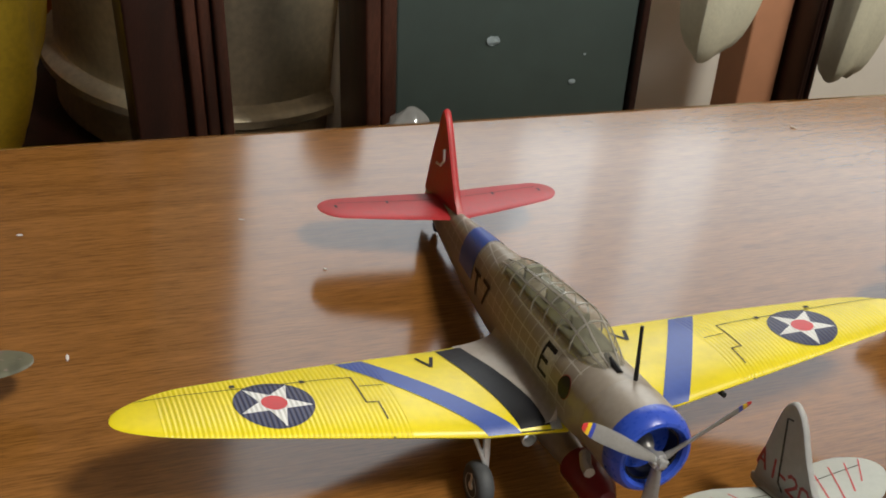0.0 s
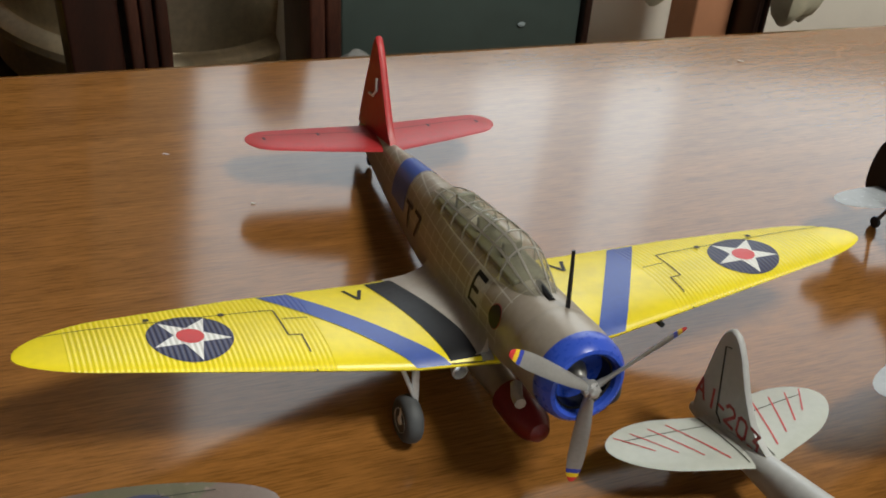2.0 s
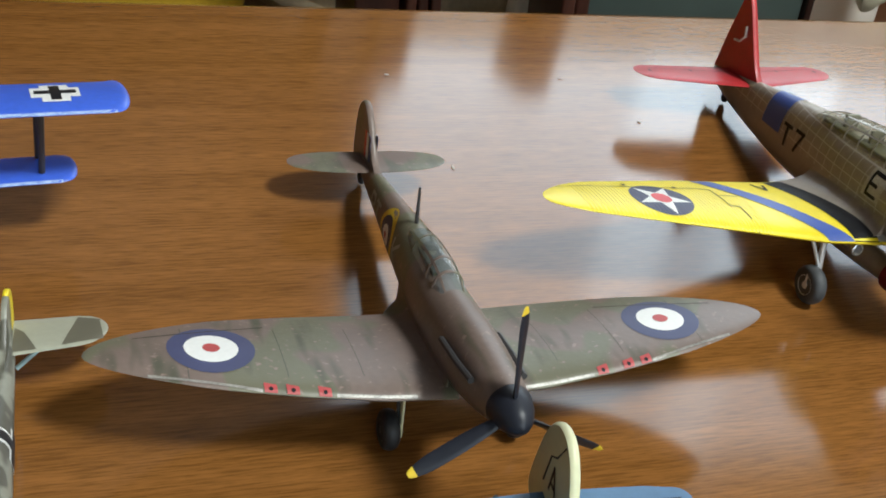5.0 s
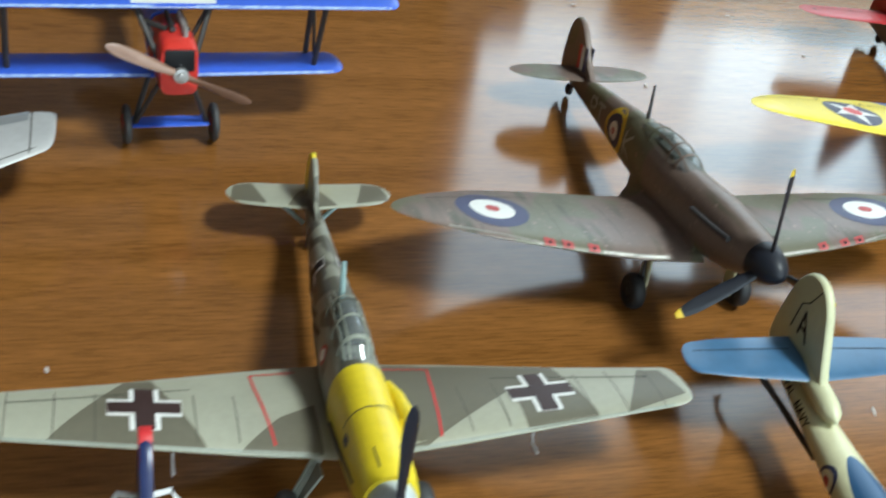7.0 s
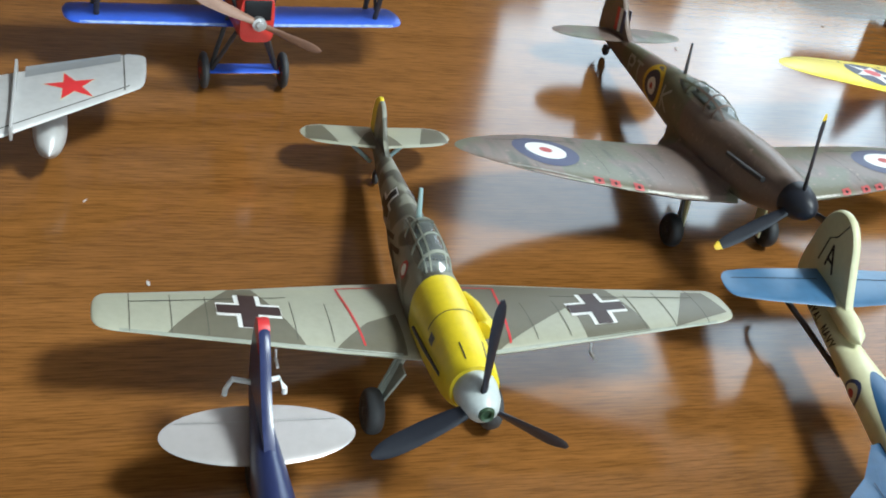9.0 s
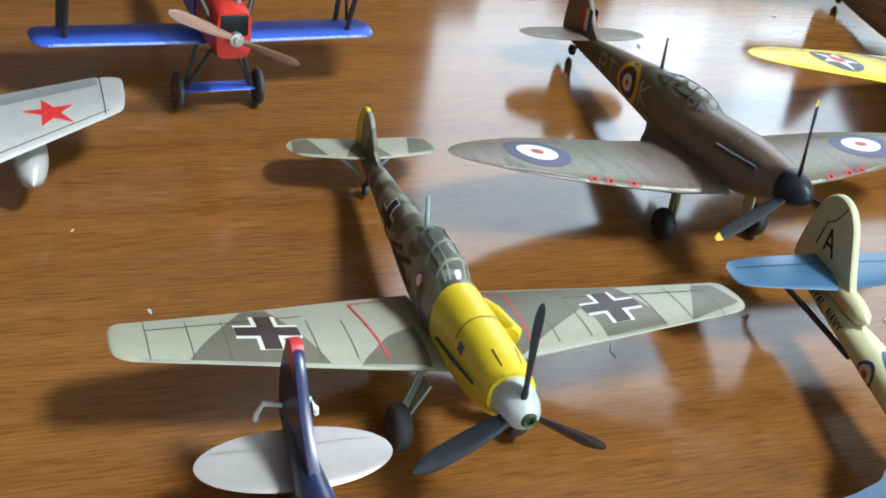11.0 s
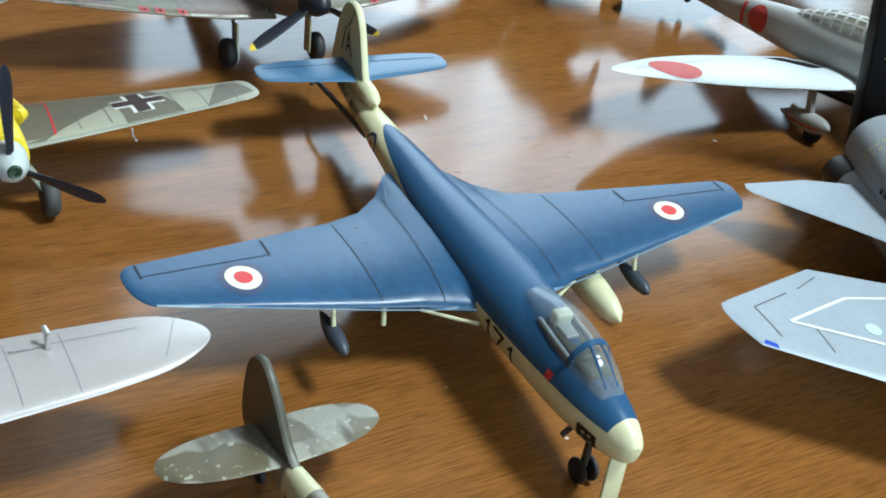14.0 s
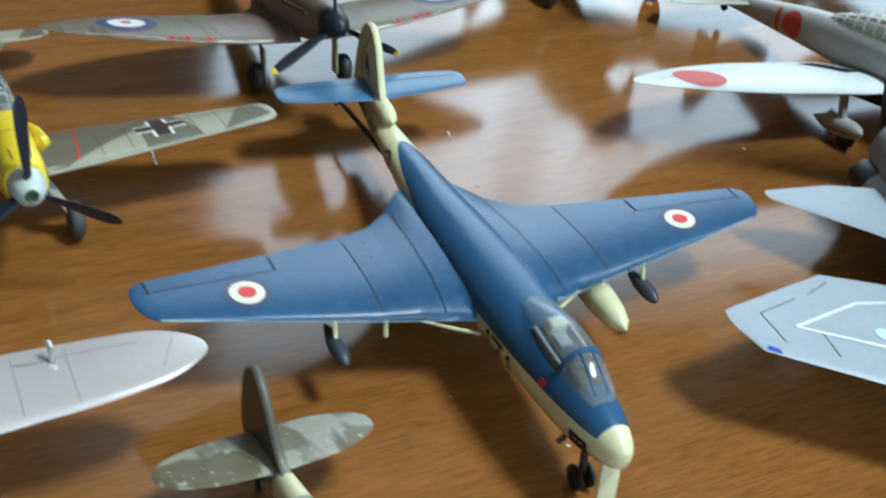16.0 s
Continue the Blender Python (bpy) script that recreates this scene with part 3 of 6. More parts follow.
# ---- yellow-winged torpedo bomber ----
def torpedo_bomber():
    r = stand("model_torpedo_bomber", "model torpedo bomber with yellow wings and red tail on the table", -153.8, (0.0351, 0.2094), 9.5, 0.0005)
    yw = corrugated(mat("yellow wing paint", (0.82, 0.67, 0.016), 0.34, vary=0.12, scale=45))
    grime = math_node(yw, "MULTIPLY", blotches(yw, 38, 0.60, 0.12, 2.0, (0.5, 1.6, 1)), 0.32)
    overlay(yw, grime, (0.30, 0.24, 0.05))
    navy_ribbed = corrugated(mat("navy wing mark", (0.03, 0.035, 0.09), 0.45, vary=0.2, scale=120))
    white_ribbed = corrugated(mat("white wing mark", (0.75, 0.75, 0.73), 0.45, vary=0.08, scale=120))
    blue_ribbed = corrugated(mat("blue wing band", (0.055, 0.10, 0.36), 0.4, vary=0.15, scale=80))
    hull_paint = mat("panelled aluminium paint", (0.33, 0.285, 0.235), 0.36, metal=0.2, vary=0.18, scale=60)
    lines = math_node(hull_paint, "MAXIMUM", line_mask(hull_paint, 1, 4.6 * MM, 0.28 * MM), line_mask(hull_paint, 2, 3.1 * MM, 0.25 * MM))
    _, s = coords(hull_paint)
    lines = math_node(hull_paint, "MULTIPLY", lines, math_node(hull_paint, "LESS_THAN", s[1], 0.019))
    lines = math_node(hull_paint, "MULTIPLY", lines, math_node(hull_paint, "GREATER_THAN", s[2], 0.0235))
    overlay(hull_paint, math_node(hull_paint, "MULTIPLY", lines, 0.65), (0.62, 0.59, 0.54))
    body = Body([(29.5, 9.8, 17.2, 36.6, 2), (24, 9.6, 16.5, 36.8, 2.1), (14, 9.2, 15, 36.6, 2.2), (0, 8.6, 14.5, 36.4, 2.3), (-16, 7.8, 13, 36.8, 2.3), (-30, 6.9, 12, 37.0, 2.2), (-48, 5.4, 13.4, 35.2, 2.1), (-66, 3.8, 16.4, 33.0, 2), (-84, 2.0, 20.5, 31, 2), (-95, 0.6, 24.5, 29.5, 2)])
    bm = bmesh.new()
    body.build(bm, 40)
    hull = part("fuselage", bm, hull_paint, r, "grey aluminium-painted fuselage with panel lines")
    # cowling: an open ring with a rounded lip
    bm = bmesh.new()
    lathe(bm, [(a * MM, c * MM) for a, c in ((9.2, 25.5), (9.8, 27), (10.0, 31), (9.9, 37.2), (9.4, 37.3), (9.2, 30), (8.9, 26))], 40, pose(0, 0, 27 * MM))
    part("rear_cowling", bm, light_grey, r, "grey rear cowling ring")
    bm = bmesh.new()
    prof = [(9.8, 36.6), (10.0, 37.2), (9.9, 39.0), (9.4, 40.8), (8.5, 42.0), (7.7, 42.2), (7.0, 41.6), (6.7, 39.8), (7.2, 36.4)]
    lathe(bm, [(a * MM, b * MM) for a, b in prof], 40, pose(0, 0, 27 * MM))
    part("cowling", bm, cowl_blue, r, "glossy blue engine cowling")
    bm = bmesh.new()
    lathe(bm, [(a * MM, b * MM) for a, b in ((6.9, 30.0), (6.9, 36.4), (6.5, 38.6), (6.65, 40.6), (6.3, 40.4), (6.2, 38.0), (6.6, 36.0), (6.6, 30.0))], 32, pose(0, 0, 27 * MM))
    part("cowling_lining", bm, black, r, "dark inner side of the cowling")
    bm = bmesh.new()
    lathe(bm, [(0.01 * MM, 29.6 * MM), (8.0 * MM, 29.6 * MM), (8.0 * MM, 30.6 * MM), (0.01 * MM, 30.6 * MM)], 24, pose(0, 0, 27 * MM))
    eng = part("engine", bm, black, r)
    for i in range(9):
        bm = bmesh.new()
        a = 2 * math.pi * i / 9
        tube(bm, [Vector((q * math.cos(a), 34.5, 27 + q * math.sin(a))) * MM for q in (2.2, 3.8, 5.2, 6.2)], 1.15 * MM, 10)
        part("cylinder", bm, gunmetal, eng)
    bm = bmesh.new()
    lathe(bm, [(2.9 * MM, 33 * MM), (2.8 * MM, 36.2 * MM), (1.8 * MM, 38.6 * MM), (1.0 * MM, 39.5 * MM), (0.9 * MM, 42 * MM)], 18, pose(0, 0, 27 * MM))
    part("gear_case", bm, prop_grey, eng)
    tips = ((0.86, 0.905, blue_prop_tip), (0.905, 0.95, mat("yellow band", (0.75, 0.5, 0.02), 0.4)), (0.95, 1.0, red_mark))
    p = propeller(r, (0, 43.2, 27), 23.5, 3.6, (178, 58, -62), prop_grey, tips, "three-bladed grey propeller with striped tips", pitch=18)
    bm = bmesh.new()
    lathe(bm, [(0.2 * MM, 45.4 * MM), (1.0 * MM, 45.2 * MM), (1.3 * MM, 44.2 * MM), (1.9 * MM, 43.8 * MM), (2.0 * MM, 42.6 * MM), (1.2 * MM, 42 * MM), (0.9 * MM, 40 * MM)], 18, pose(0, 0, 27 * MM))
    part("hub", bm, steel, p)
    for i in range(6):
        bm = bmesh.new()
        a = math.pi * i / 3
        lathe(bm, [(0.05 * MM, 44.6 * MM), (0.35 * MM, 44.5 * MM), (0.35 * MM, 43.4 * MM)], 8, pose(1.5 * math.cos(a) * MM, 0, (27 + 1.5 * math.sin(a)) * MM))
        part("bolt", bm, steel, p)
    # wings
    rows = [(6, 16.5, -24.5, 17.2, 0.13), (25, 15, -22.4, 17.8, 0.12), (60, 11.8, -16.8, 22, 0.105), (90, 8.6, -10.6, 25.4, 0.09), (106.2, 7, -6.6, 27, 0.08)]
    for side in (1, -1):
        w = Wing(rows, side, 0.17, 0.42, 0.02, 2.2)
        bm = bmesh.new()
        w.build(bm, 34, 16)
        wg = part("wing", bm, yw, r, "bright yellow corrugated wing")
        root_fillet(body, w, 14.5, -23.5, lambda f: 2.5 + 9.5 * f ** 1.3, -8, light_grey, r)
        disc("roundel", w, 71, -0.4, 9.0, navy_ribbed, wg, lift=0.10)
        star("star", w, 71, -0.4, 8.7, white_ribbed, wg, lift=0.16, turn=0.1)
        disc("red_spot", w, 71, -0.4, 2.9, red_mark, wg, lift=0.22)
        if side == 1:
            strip("blue_band", w, ((17.5, 15.5), (25.5, 14.9), (52.5, -17.4), (45, -18.4)), blue_ribbed, wg, lift=0.14, nu=6, nv=26)
        else:
            strip("blue_band", w, ((19.5, 15.35), (27.5, 14.7), (49, -17.8), (42, -18.8)), blue_ribbed, wg, lift=0.14, nu=6, nv=26)
        strip("walkway", w, ((9.5, 16.15), (17.4, 15.5), (24.5, -21.6), (17.5, -22.4)) if side == 1 else ((9.5, 15.6), (15, 15.2), (18, -21.6), (12, -22.4)), black, wg, lift=0.14, nu=6, nv=20)
        lettering("letter_mark", "V", lambda a, b, w=w: w.top(31 - a * 1.2 if w.side > 0 else 24 + a * 1.2, -13 - b, 0.16), 5.0, 0.8, black, wg)
        # panel lines: aileron hinge, fold
        for q in (((53, -9.6), (100, -5.6), (100, -5.85), (53, -9.9)), ((47.2, 13.3), (47.6, 13.3), (47.8, 2.0), (47.4, 2.0)), ((47.4, 2.2), (50.5, 2.2), (50.5, 1.8), (47.4, 1.8)), ((50.3, 2.0), (50.7, 2.0), (50.9, -9.5), (50.5, -9.5)), ((50.5, -9.4), (54, -9.4), (54, -9.8), (50.5, -9.8)), ((44, -5.0), (50, -5.0), (50, -5.3), (44, -5.3))):
            strip("panel_seam", w, q, panel_line, wg, lift=0.13, nu=10, nv=2)
        for sx in (62, 78):
            strip("hinge", w, ((sx, -8.0), (sx + 1.2, -8.0), (sx + 1.2, -9.4), (sx, -9.4)), panel_line, wg, lift=0.3, nu=2, nv=2)
        if side == 1:
            strip("root_edge", w, ((7.5, 16.2), (10.2, 16.0), (10.2, 13.6), (7.5, 13.6)), steel, wg, lift=0.2, nu=3, nv=4)
    # tail
    fin(r, "fin", [(-66, 31), (-70.5, 36), (-75.5, 45), (-80.5, 54.5), (-83.6, 58.6), (-85.4, 58.4), (-88.2, 51), (-92, 40), (-95, 29)], 2.0, red_tail, "red fin and rudder")
    for w, ob in tailplane(r, [(0, -68.5, -88.5, 30.2, 0.09), (20, -73.0, -89.5, 30.3, 0.08), (38.8, -77.8, -90, 30.4, 0.07)], red_tail, 0.17, tipy=0.5):
        strip("hinge_line", w, ((3, -82.5), (33, -86.0), (33, -86.25), (3, -82.8)), panel_line, ob, lift=0.08)
        for sx in (17, 33):
            strip("hinge", w, ((sx, -82.6), (sx + 0.8, -82.6), (sx + 0.8, -84.6), (sx, -84.6)), black, ob, lift=0.12, nu=2, nv=2)
    rod(r, "white_stripe", [(1.35, -80.5, 48), (1.5, -79.8, 44.5), (1.5, -82.3, 42.2), (1.5, -85.5, 41.8)], 0.42, white)
    rod(r, "white_stripe", [(-1.35, -80.5, 48), (-1.5, -79.8, 44.5), (-1.5, -82.3, 42.2), (-1.5, -85.5, 41.8)], 0.28, white)
    # canopy
    canopy(r, [(22.5, 2.6, 35.6, 36.4), (18, 4.6, 35.2, 38.6), (11, 5.9, 35.0, 42.4), (7, 6.1, 34.8, 43.4), (0, 6.1, 34.8, 43.0), (-12, 6.0, 35.0, 41.4), (-24, 5.6, 35.2, 39.6), (-31, 4.6, 35.6, 37.2)], (11, 4.5, -2, -8.5, -15, -21.5, -27), (42, 68, 112, 138), clear_warm, frame_silver, fw=0.42, rail=2.4, label="long clear greenhouse canopy with grey frames")
    bm = bmesh.new()
    box(bm, -4.6 * MM, 4.6 * MM, -27 * MM, 15 * MM, 35.6 * MM, 36.9 * MM, 0.4 * MM)
    part("cockpit_floor", bm, cockpit_green, r)
    for y in (6, -7, -19):
        bm = bmesh.new()
        box(bm, -2.4 * MM, 2.4 * MM, (y - 2.2) * MM, (y - 1) * MM, 36.5 * MM, 40.5 * MM, 0.4 * MM)
        part("seat", bm, cockpit_green, r)
    # bands and marks
    body_band("tail_band", body, -44, -55, 0, 180, blue_mark, r)
    def side_at(y0, z0, side=1):
        return lambda a, b: body.side_z(y0 + a * side, z0 + b, side, 0.2)
    body_patch("code_panel", body, lambda u, v: body.side_z(1.6 + 7.4 * u, 26.0 + 8.0 * v, 1, 0.12), 5, 5, pale_patch, r)
    lettering("code_letter", "E", side_at(3.5, 27.0), 6.2, 1.0, black, r)
    lettering("code_letter", "T", side_at(-42, 22.5), 6.2, 1.1, black, r)
    lettering("code_number", "7", side_at(-35, 23), 6.2, 1.1, black, r)
    body_disc("badge_ring", body, 16.5, 29.6, 2.75, 1, red_dull, r, lift=0.16)
    body_disc("badge", body, 16.5, 29.6, 2.6, 1, black, r, lift=0.24)
    rod(r, "antenna_mast", [(-2, 27.5, 35), (-2, 26.2, 49.5)], 0.55, black, 0.4)
    rod(r, "sight_fairing", [(0, 24, 36.4), (0, 17.5, 37.6)], 0.9, black, 0.7)
    # torpedo
    pod(r, "torpedo", 2.5, 30, 7.6, 62, 4.2, light_grey, "grey torpedo with dark red nose", tail=0.35)
    bm = bmesh.new()
    lathe(bm, [(a * MM, b * MM) for a, b in ((0.2, 32), (2.4, 31.2), (3.9, 28.5), (4.5, 24.5), (4.6, 17))], 24, pose(2.5 * MM, 0, 7.6 * MM))
    part("torpedo_nose", bm, dark_red, r)
    # exhaust, gear, tail wheel
    for side in (1, -1):
        rod(r, "exhaust", [(side * 8.2, 28, 19.5), (side * 9.8, 31.5, 19), (side * 10.2, 34, 19)], 1.3, light_grey)
        rod(r, "gear_leg", [(side * 24, 11, 17.5), (side * 24.2, 12.5, 6)], 0.9, steel)
        rod(r, "gear_strut", [(side * 27.5, 10, 17), (side * 24.5, 12.3, 9)], 0.55, steel)
        rod(r, "gear_fork", [(side * 24.2, 12.5, 8), (side * 27.2, 12.8, 6.5), (side * 27.4, 12.8, 3)], 0.6, steel)
        wheel(r, side * 25.6, 12.8, 3.3, 5.6, 4.0, tyre, steel, "grey tyre on a silver hub")
        bm = bmesh.new()
        lathe(bm, [(a * MM, b * MM) for a, b in ((1.5, 12), (1.9, 14), (1.5, 14.2), (1.2, 13.4), (1.1, 9.5), (1.4, 9.5))], 16, pose(side * 14.5 * MM, 0, 14.5 * MM))
        part("gun_camera", bm, steel, r)
    wheel(r, 0, -85, 20.4, 1.8, 1.4, dark_tyre, gunmetal)
    rod(r, "tail_strut", [(0, -80, 25), (0, -85, 20.4)], 0.6, black)
    rod(r, "nav_light", [(-37.5, 13, 18.6), (-37.5, 15.0, 18.6)], 0.7, black)
    draw_out(r, -15, -88, 8.1, 3.2, -3.8)
    return r


torpedo_bomber()


# ---- brown and green fighters with elliptical wings ----
def camo_fighter(name, label, rz, place, z, earth, green, pitch=11.5, roundels=True, spinner=None, codes=True, fin_flash=True, band=None, seed=3.0, patch=42, fin_paint=None, tail=None):
    r = stand(name, label, rz, place, pitch, z)
    paint = mat(name + " camouflage", earth, 0.42, vary=0.18, scale=70, bump=0.2)
    overlay(paint, blotches(paint, patch, 0.5, 0.012, seed, (1, 0.8, 0.35)), green)
    overlay(paint, blotches(paint, 260, 0.66, 0.10, seed + 4, (1, 0.22, 0.3)), [c * 0.55 for c in green])
    overlay(paint, blotches(paint, 620, 0.70, 0.05, seed + 9), [c * 1.35 for c in earth])
    body = Body([(36.5, 4.7, 20.8, 30.4, 2), (30, 5.3, 18.6, 31.3, 2.1), (18, 5.9, 15.6, 32, 2.2), (4, 6.3, 14.2, 31.6, 2.1), (-10, 6.1, 14.4, 31.4, 2.1), (-27, 5.3, 16, 33.2, 2), (-42, 4.2, 18.4, 32.2, 2), (-58, 3.0, 21, 31, 2), (-72, 1.9, 23, 30, 2), (-86, 0.7, 25.5, 28.6, 2)])
    bm = bmesh.new()
    body.build(bm, 36)
    part("fuselage", bm, paint, r, "camouflaged fuselage")
    bm = bmesh.new()
    lathe(bm, [(a * MM, b * MM) for a, b in ((0.1, 45.2), (1.6, 44.6), (3.0, 42.8), (4.1, 40.2), (4.7, 37), (4.6, 36.2))], 28, pose(0, 0, 25.7 * MM))
    part("spinner", bm, spinner or prop_black, r, "dark pointed spinner")
    tip_yellow = mat("yellow tip", (0.7, 0.5, 0.03), 0.4)
    propeller(r, (0, 39.5, 25.7), 23.6, 3.4, (2, 122, 242), prop_black, ((0.93, 1.0, tip_yellow),), "three slate-black blades with yellow tips", pitch=30)
    rows = [(3, 18.8, -17.5, 15.4, 0.12), (18, 18.2, -16.9, 15.8, 0.115), (34, 16.9, -15.2, 17.4, 0.10), (50, 15.0, -12.6, 19.2, 0.09), (64, 13.2, -10.0, 20.8, 0.08), (78.2, 11.6, -7.4, 22.4, 0.07)]
    lead = mat(name + " bare edge", (0.33, 0.315, 0.285), 0.4, metal=0.2, vary=0.7, scale=260)
    for side in (1, -1):
        w = Wing(rows, side, 0.40, 0.42, 0.018, 2.0)
        bm = bmesh.new()
        w.build(bm, 26, 14)
        wg = part("wing", bm, paint, r, "rounded camouflaged wing")
        if roundels:
            disc("roundel_blue", w, 52.5, 1.4, 9.1, blue_dull, wg, lift=0.08)
            disc("roundel_white", w, 52.5, 1.4, 5.6, white, wg, lift=0.14)
            disc("roundel_red", w, 52.5, 1.4, 1.8, red_dull, wg, lift=0.2)
        for s0 in (30, 36.5, 41):
            strip("gun_patch", w, ((s0, w.section(s0)[0] - 0.02), (s0 + 2.6, w.section(s0 + 2.6)[0] - 0.02), (s0 + 2.6, w.section(s0 + 2)[0] - 2.2), (s0, w.section(s0)[0] - 1.7)), red_dull, wg, lift=0.22, nu=4, nv=5)
            disc("gun_port", w, s0 + 1.3, w.section(s0 + 1)[0] - 0.7, 0.45, black, wg, lift=0.3)
        for s0, s1 in ((12, 29), (44, 66)):
            strip("worn_edge", w, ((s0, w.section(s0)[0] - 0.02), (s1, w.section(s1)[0] - 0.02), (s1, w.section(s1)[0] - 0.6), (s0, w.section(s0)[0] - 0.6)), lead, wg, lift=0.1, nu=14, nv=3)
        strip("aileron_line", w, ((40, -8.6), (68, -3.0), (68, -3.3), (40, -8.95)), panel_line, wg, lift=0.08)
        for s0 in (22, 38, 58):
            strip("panel_seam", w, ((s0, 12), (s0 + 0.18, 12), (s0 + 0.18, -8), (s0, -8)), soft_line, wg, lift=0.05, nu=2, nv=12)
        root_fillet(body, w, 16.5, -24.0, lambda f: 0.2 + 7.0 * math.sin(math.pi * f ** 1.5), -25, paint, r)
        # exhaust stubs
        bm = bmesh.new()
        tube(bm, [Vector((side * 5.6, 30, 27.4)) * MM, Vector((side * 6.3, 22, 27.2)) * MM, Vector((side * 6.4, 13, 26.8)) * MM], 0.75 * MM, 8)
        part("exhaust", bm, gunmetal, r)
        rod(r, "gear_leg", [(side * 12.8, 8, 15), (side * 12.6, 9.6, 3)], 0.55, gunmetal)
        bm = bmesh.new()
        box(bm, (side * 12.2 - 0.3) * MM, (side * 12.2 + 0.3) * MM, 6.8 * MM, 11.0 * MM, 0.6 * MM, 11.5 * MM, 0.15 * MM)
        part("gear_door", bm, cream, r, "pale gear door")
        wheel(r, side * 14.8, 9.8, 2.4, 4.6, 3.4, dark_tyre, gunmetal, "black tyre on a dark hub")
    tailplane(r, [(0, -67.5, -82.5, 29.2, 0.09), (22.8, -69.0, -82.5, 29.3, 0.07)], paint, 0.7, tipy=0.5, power=2.3)
    fin(r, "fin", [(-63, 29.5), (-68, 33), (-73, 40), (-77, 44.2), (-81, 45.4), (-85, 42.5), (-87.5, 35), (-88, 28), (-86.5, 25.5)], 1.8, fin_paint or paint, "painted fin and rudder")
    if fin_flash:
        for side in (1, -1):
            for y, mt in ((-74.4, red_mark), (-72.2, white), (-70.2, blue_dull)):
                bm = bmesh.new()
                box(bm, (side * 0.98 - 0.06) * MM, (side * 0.98 + 0.06) * MM, (y - 2.0) * MM, y * MM, 31 * MM, 38.5 * MM)
                part("fin_flash", bm, mt, r)
    canopy(r, [(1.0, 3.2, 30.0, 31.2), (-3, 3.5, 29.8, 33.4), (-8, 3.6, 29.6, 34.8), (-15, 3.6, 29.6, 35.0), (-22, 3.6, 30, 34.2), (-27.5, 3.2, 30.6, 33.0)], (-3.6, -8.5, -20), (50, 130) if codes else (60, 120), clear_bright, paint, fw=0.6, label="clear rounded cockpit hood")
    bm = bmesh.new()
    box(bm, -2.6 * MM, 2.6 * MM, -19 * MM, -7 * MM, 30.6 * MM, 31.9 * MM, 0.3 * MM)
    part("cockpit", bm, interior, r)
    bm = bmesh.new()
    box(bm, -1.8 * MM, 1.8 * MM, -18.5 * MM, -17 * MM, 31 * MM, 33.8 * MM, 0.5 * MM)
    part("headrest", bm, interior, r)
    rod(r, "antenna_mast", [(0, -29.6, 32), (0, -29.8, 42.4)], 0.6, gunmetal, 0.3)
    tz = 22.0 if tail else 17.6
    wheel(r, 0, -80.5, tz, 1.9, 1.3, dark_tyre, gunmetal)
    rod(r, "tail_strut", [(0, -76, 25), (0, -80.5, tz)], 0.6, gunmetal)
    if codes:
        for side in (1, -1):
            for rr, mt, lift in ((6.5, mat("yellow ring", (0.70, 0.48, 0.03), 0.42), 0.12), (4.9, navy, 0.18), (2.7, white, 0.24), (1.0, red_dull, 0.3)):
                body_disc("fuselage_roundel", body, -38.5, 25.6, rr, side, mt, r, lift=lift)
        lettering("code_letter", "K", lambda a, b: body.side_z(-30.6 + a, 22.4 + b, 1, 0.18), 6.2, 0.9, sky_grey, r)
        lettering("code_letters", "PT", lambda a, b: body.side_z(-57.5 + a, 23.0 + b, 1, 0.18), 5.6, 0.9, sky_grey, r)
    if band:
        body_band("fuselage_band", body, band[0], band[1], -60, 240, cream, r)
        for side in (1, -1):
            for k in range(3):
                body_patch("serial_bar", body, lambda u, v, k=k, side=side: body.side_z(band[0] - 1.0 - k * 2.2 - 1.5 * u, 24.6 + 1.6 * v, side, 0.24), 3, 3, black, r)
    if tail:
        draw_out(r, *tail)
    return r


camo_fighter("model_fighter", "brown and green camouflaged model fighter with roundels on elliptical wings", -153.8, (-0.0748, 0.1097), 0.0005, (0.165, 0.122, 0.102), (0.128, 0.124, 0.080), seed=3.0, tail=(-30, -80, 7.1, 2.2, -1.6))
camo_fighter("model_fighter", "grey and olive camouflaged model fighter with a pale tail band", -152.5, (-0.0241, -0.1415), 0.0005, (0.29, 0.285, 0.235), (0.135, 0.118, 0.072), seed=8.0, codes=False, fin_flash=False, band=(-57, -66), patch=75, fin_paint=mat("dark olive paint", (0.075, 0.072, 0.055), 0.42, vary=0.3, scale=70))


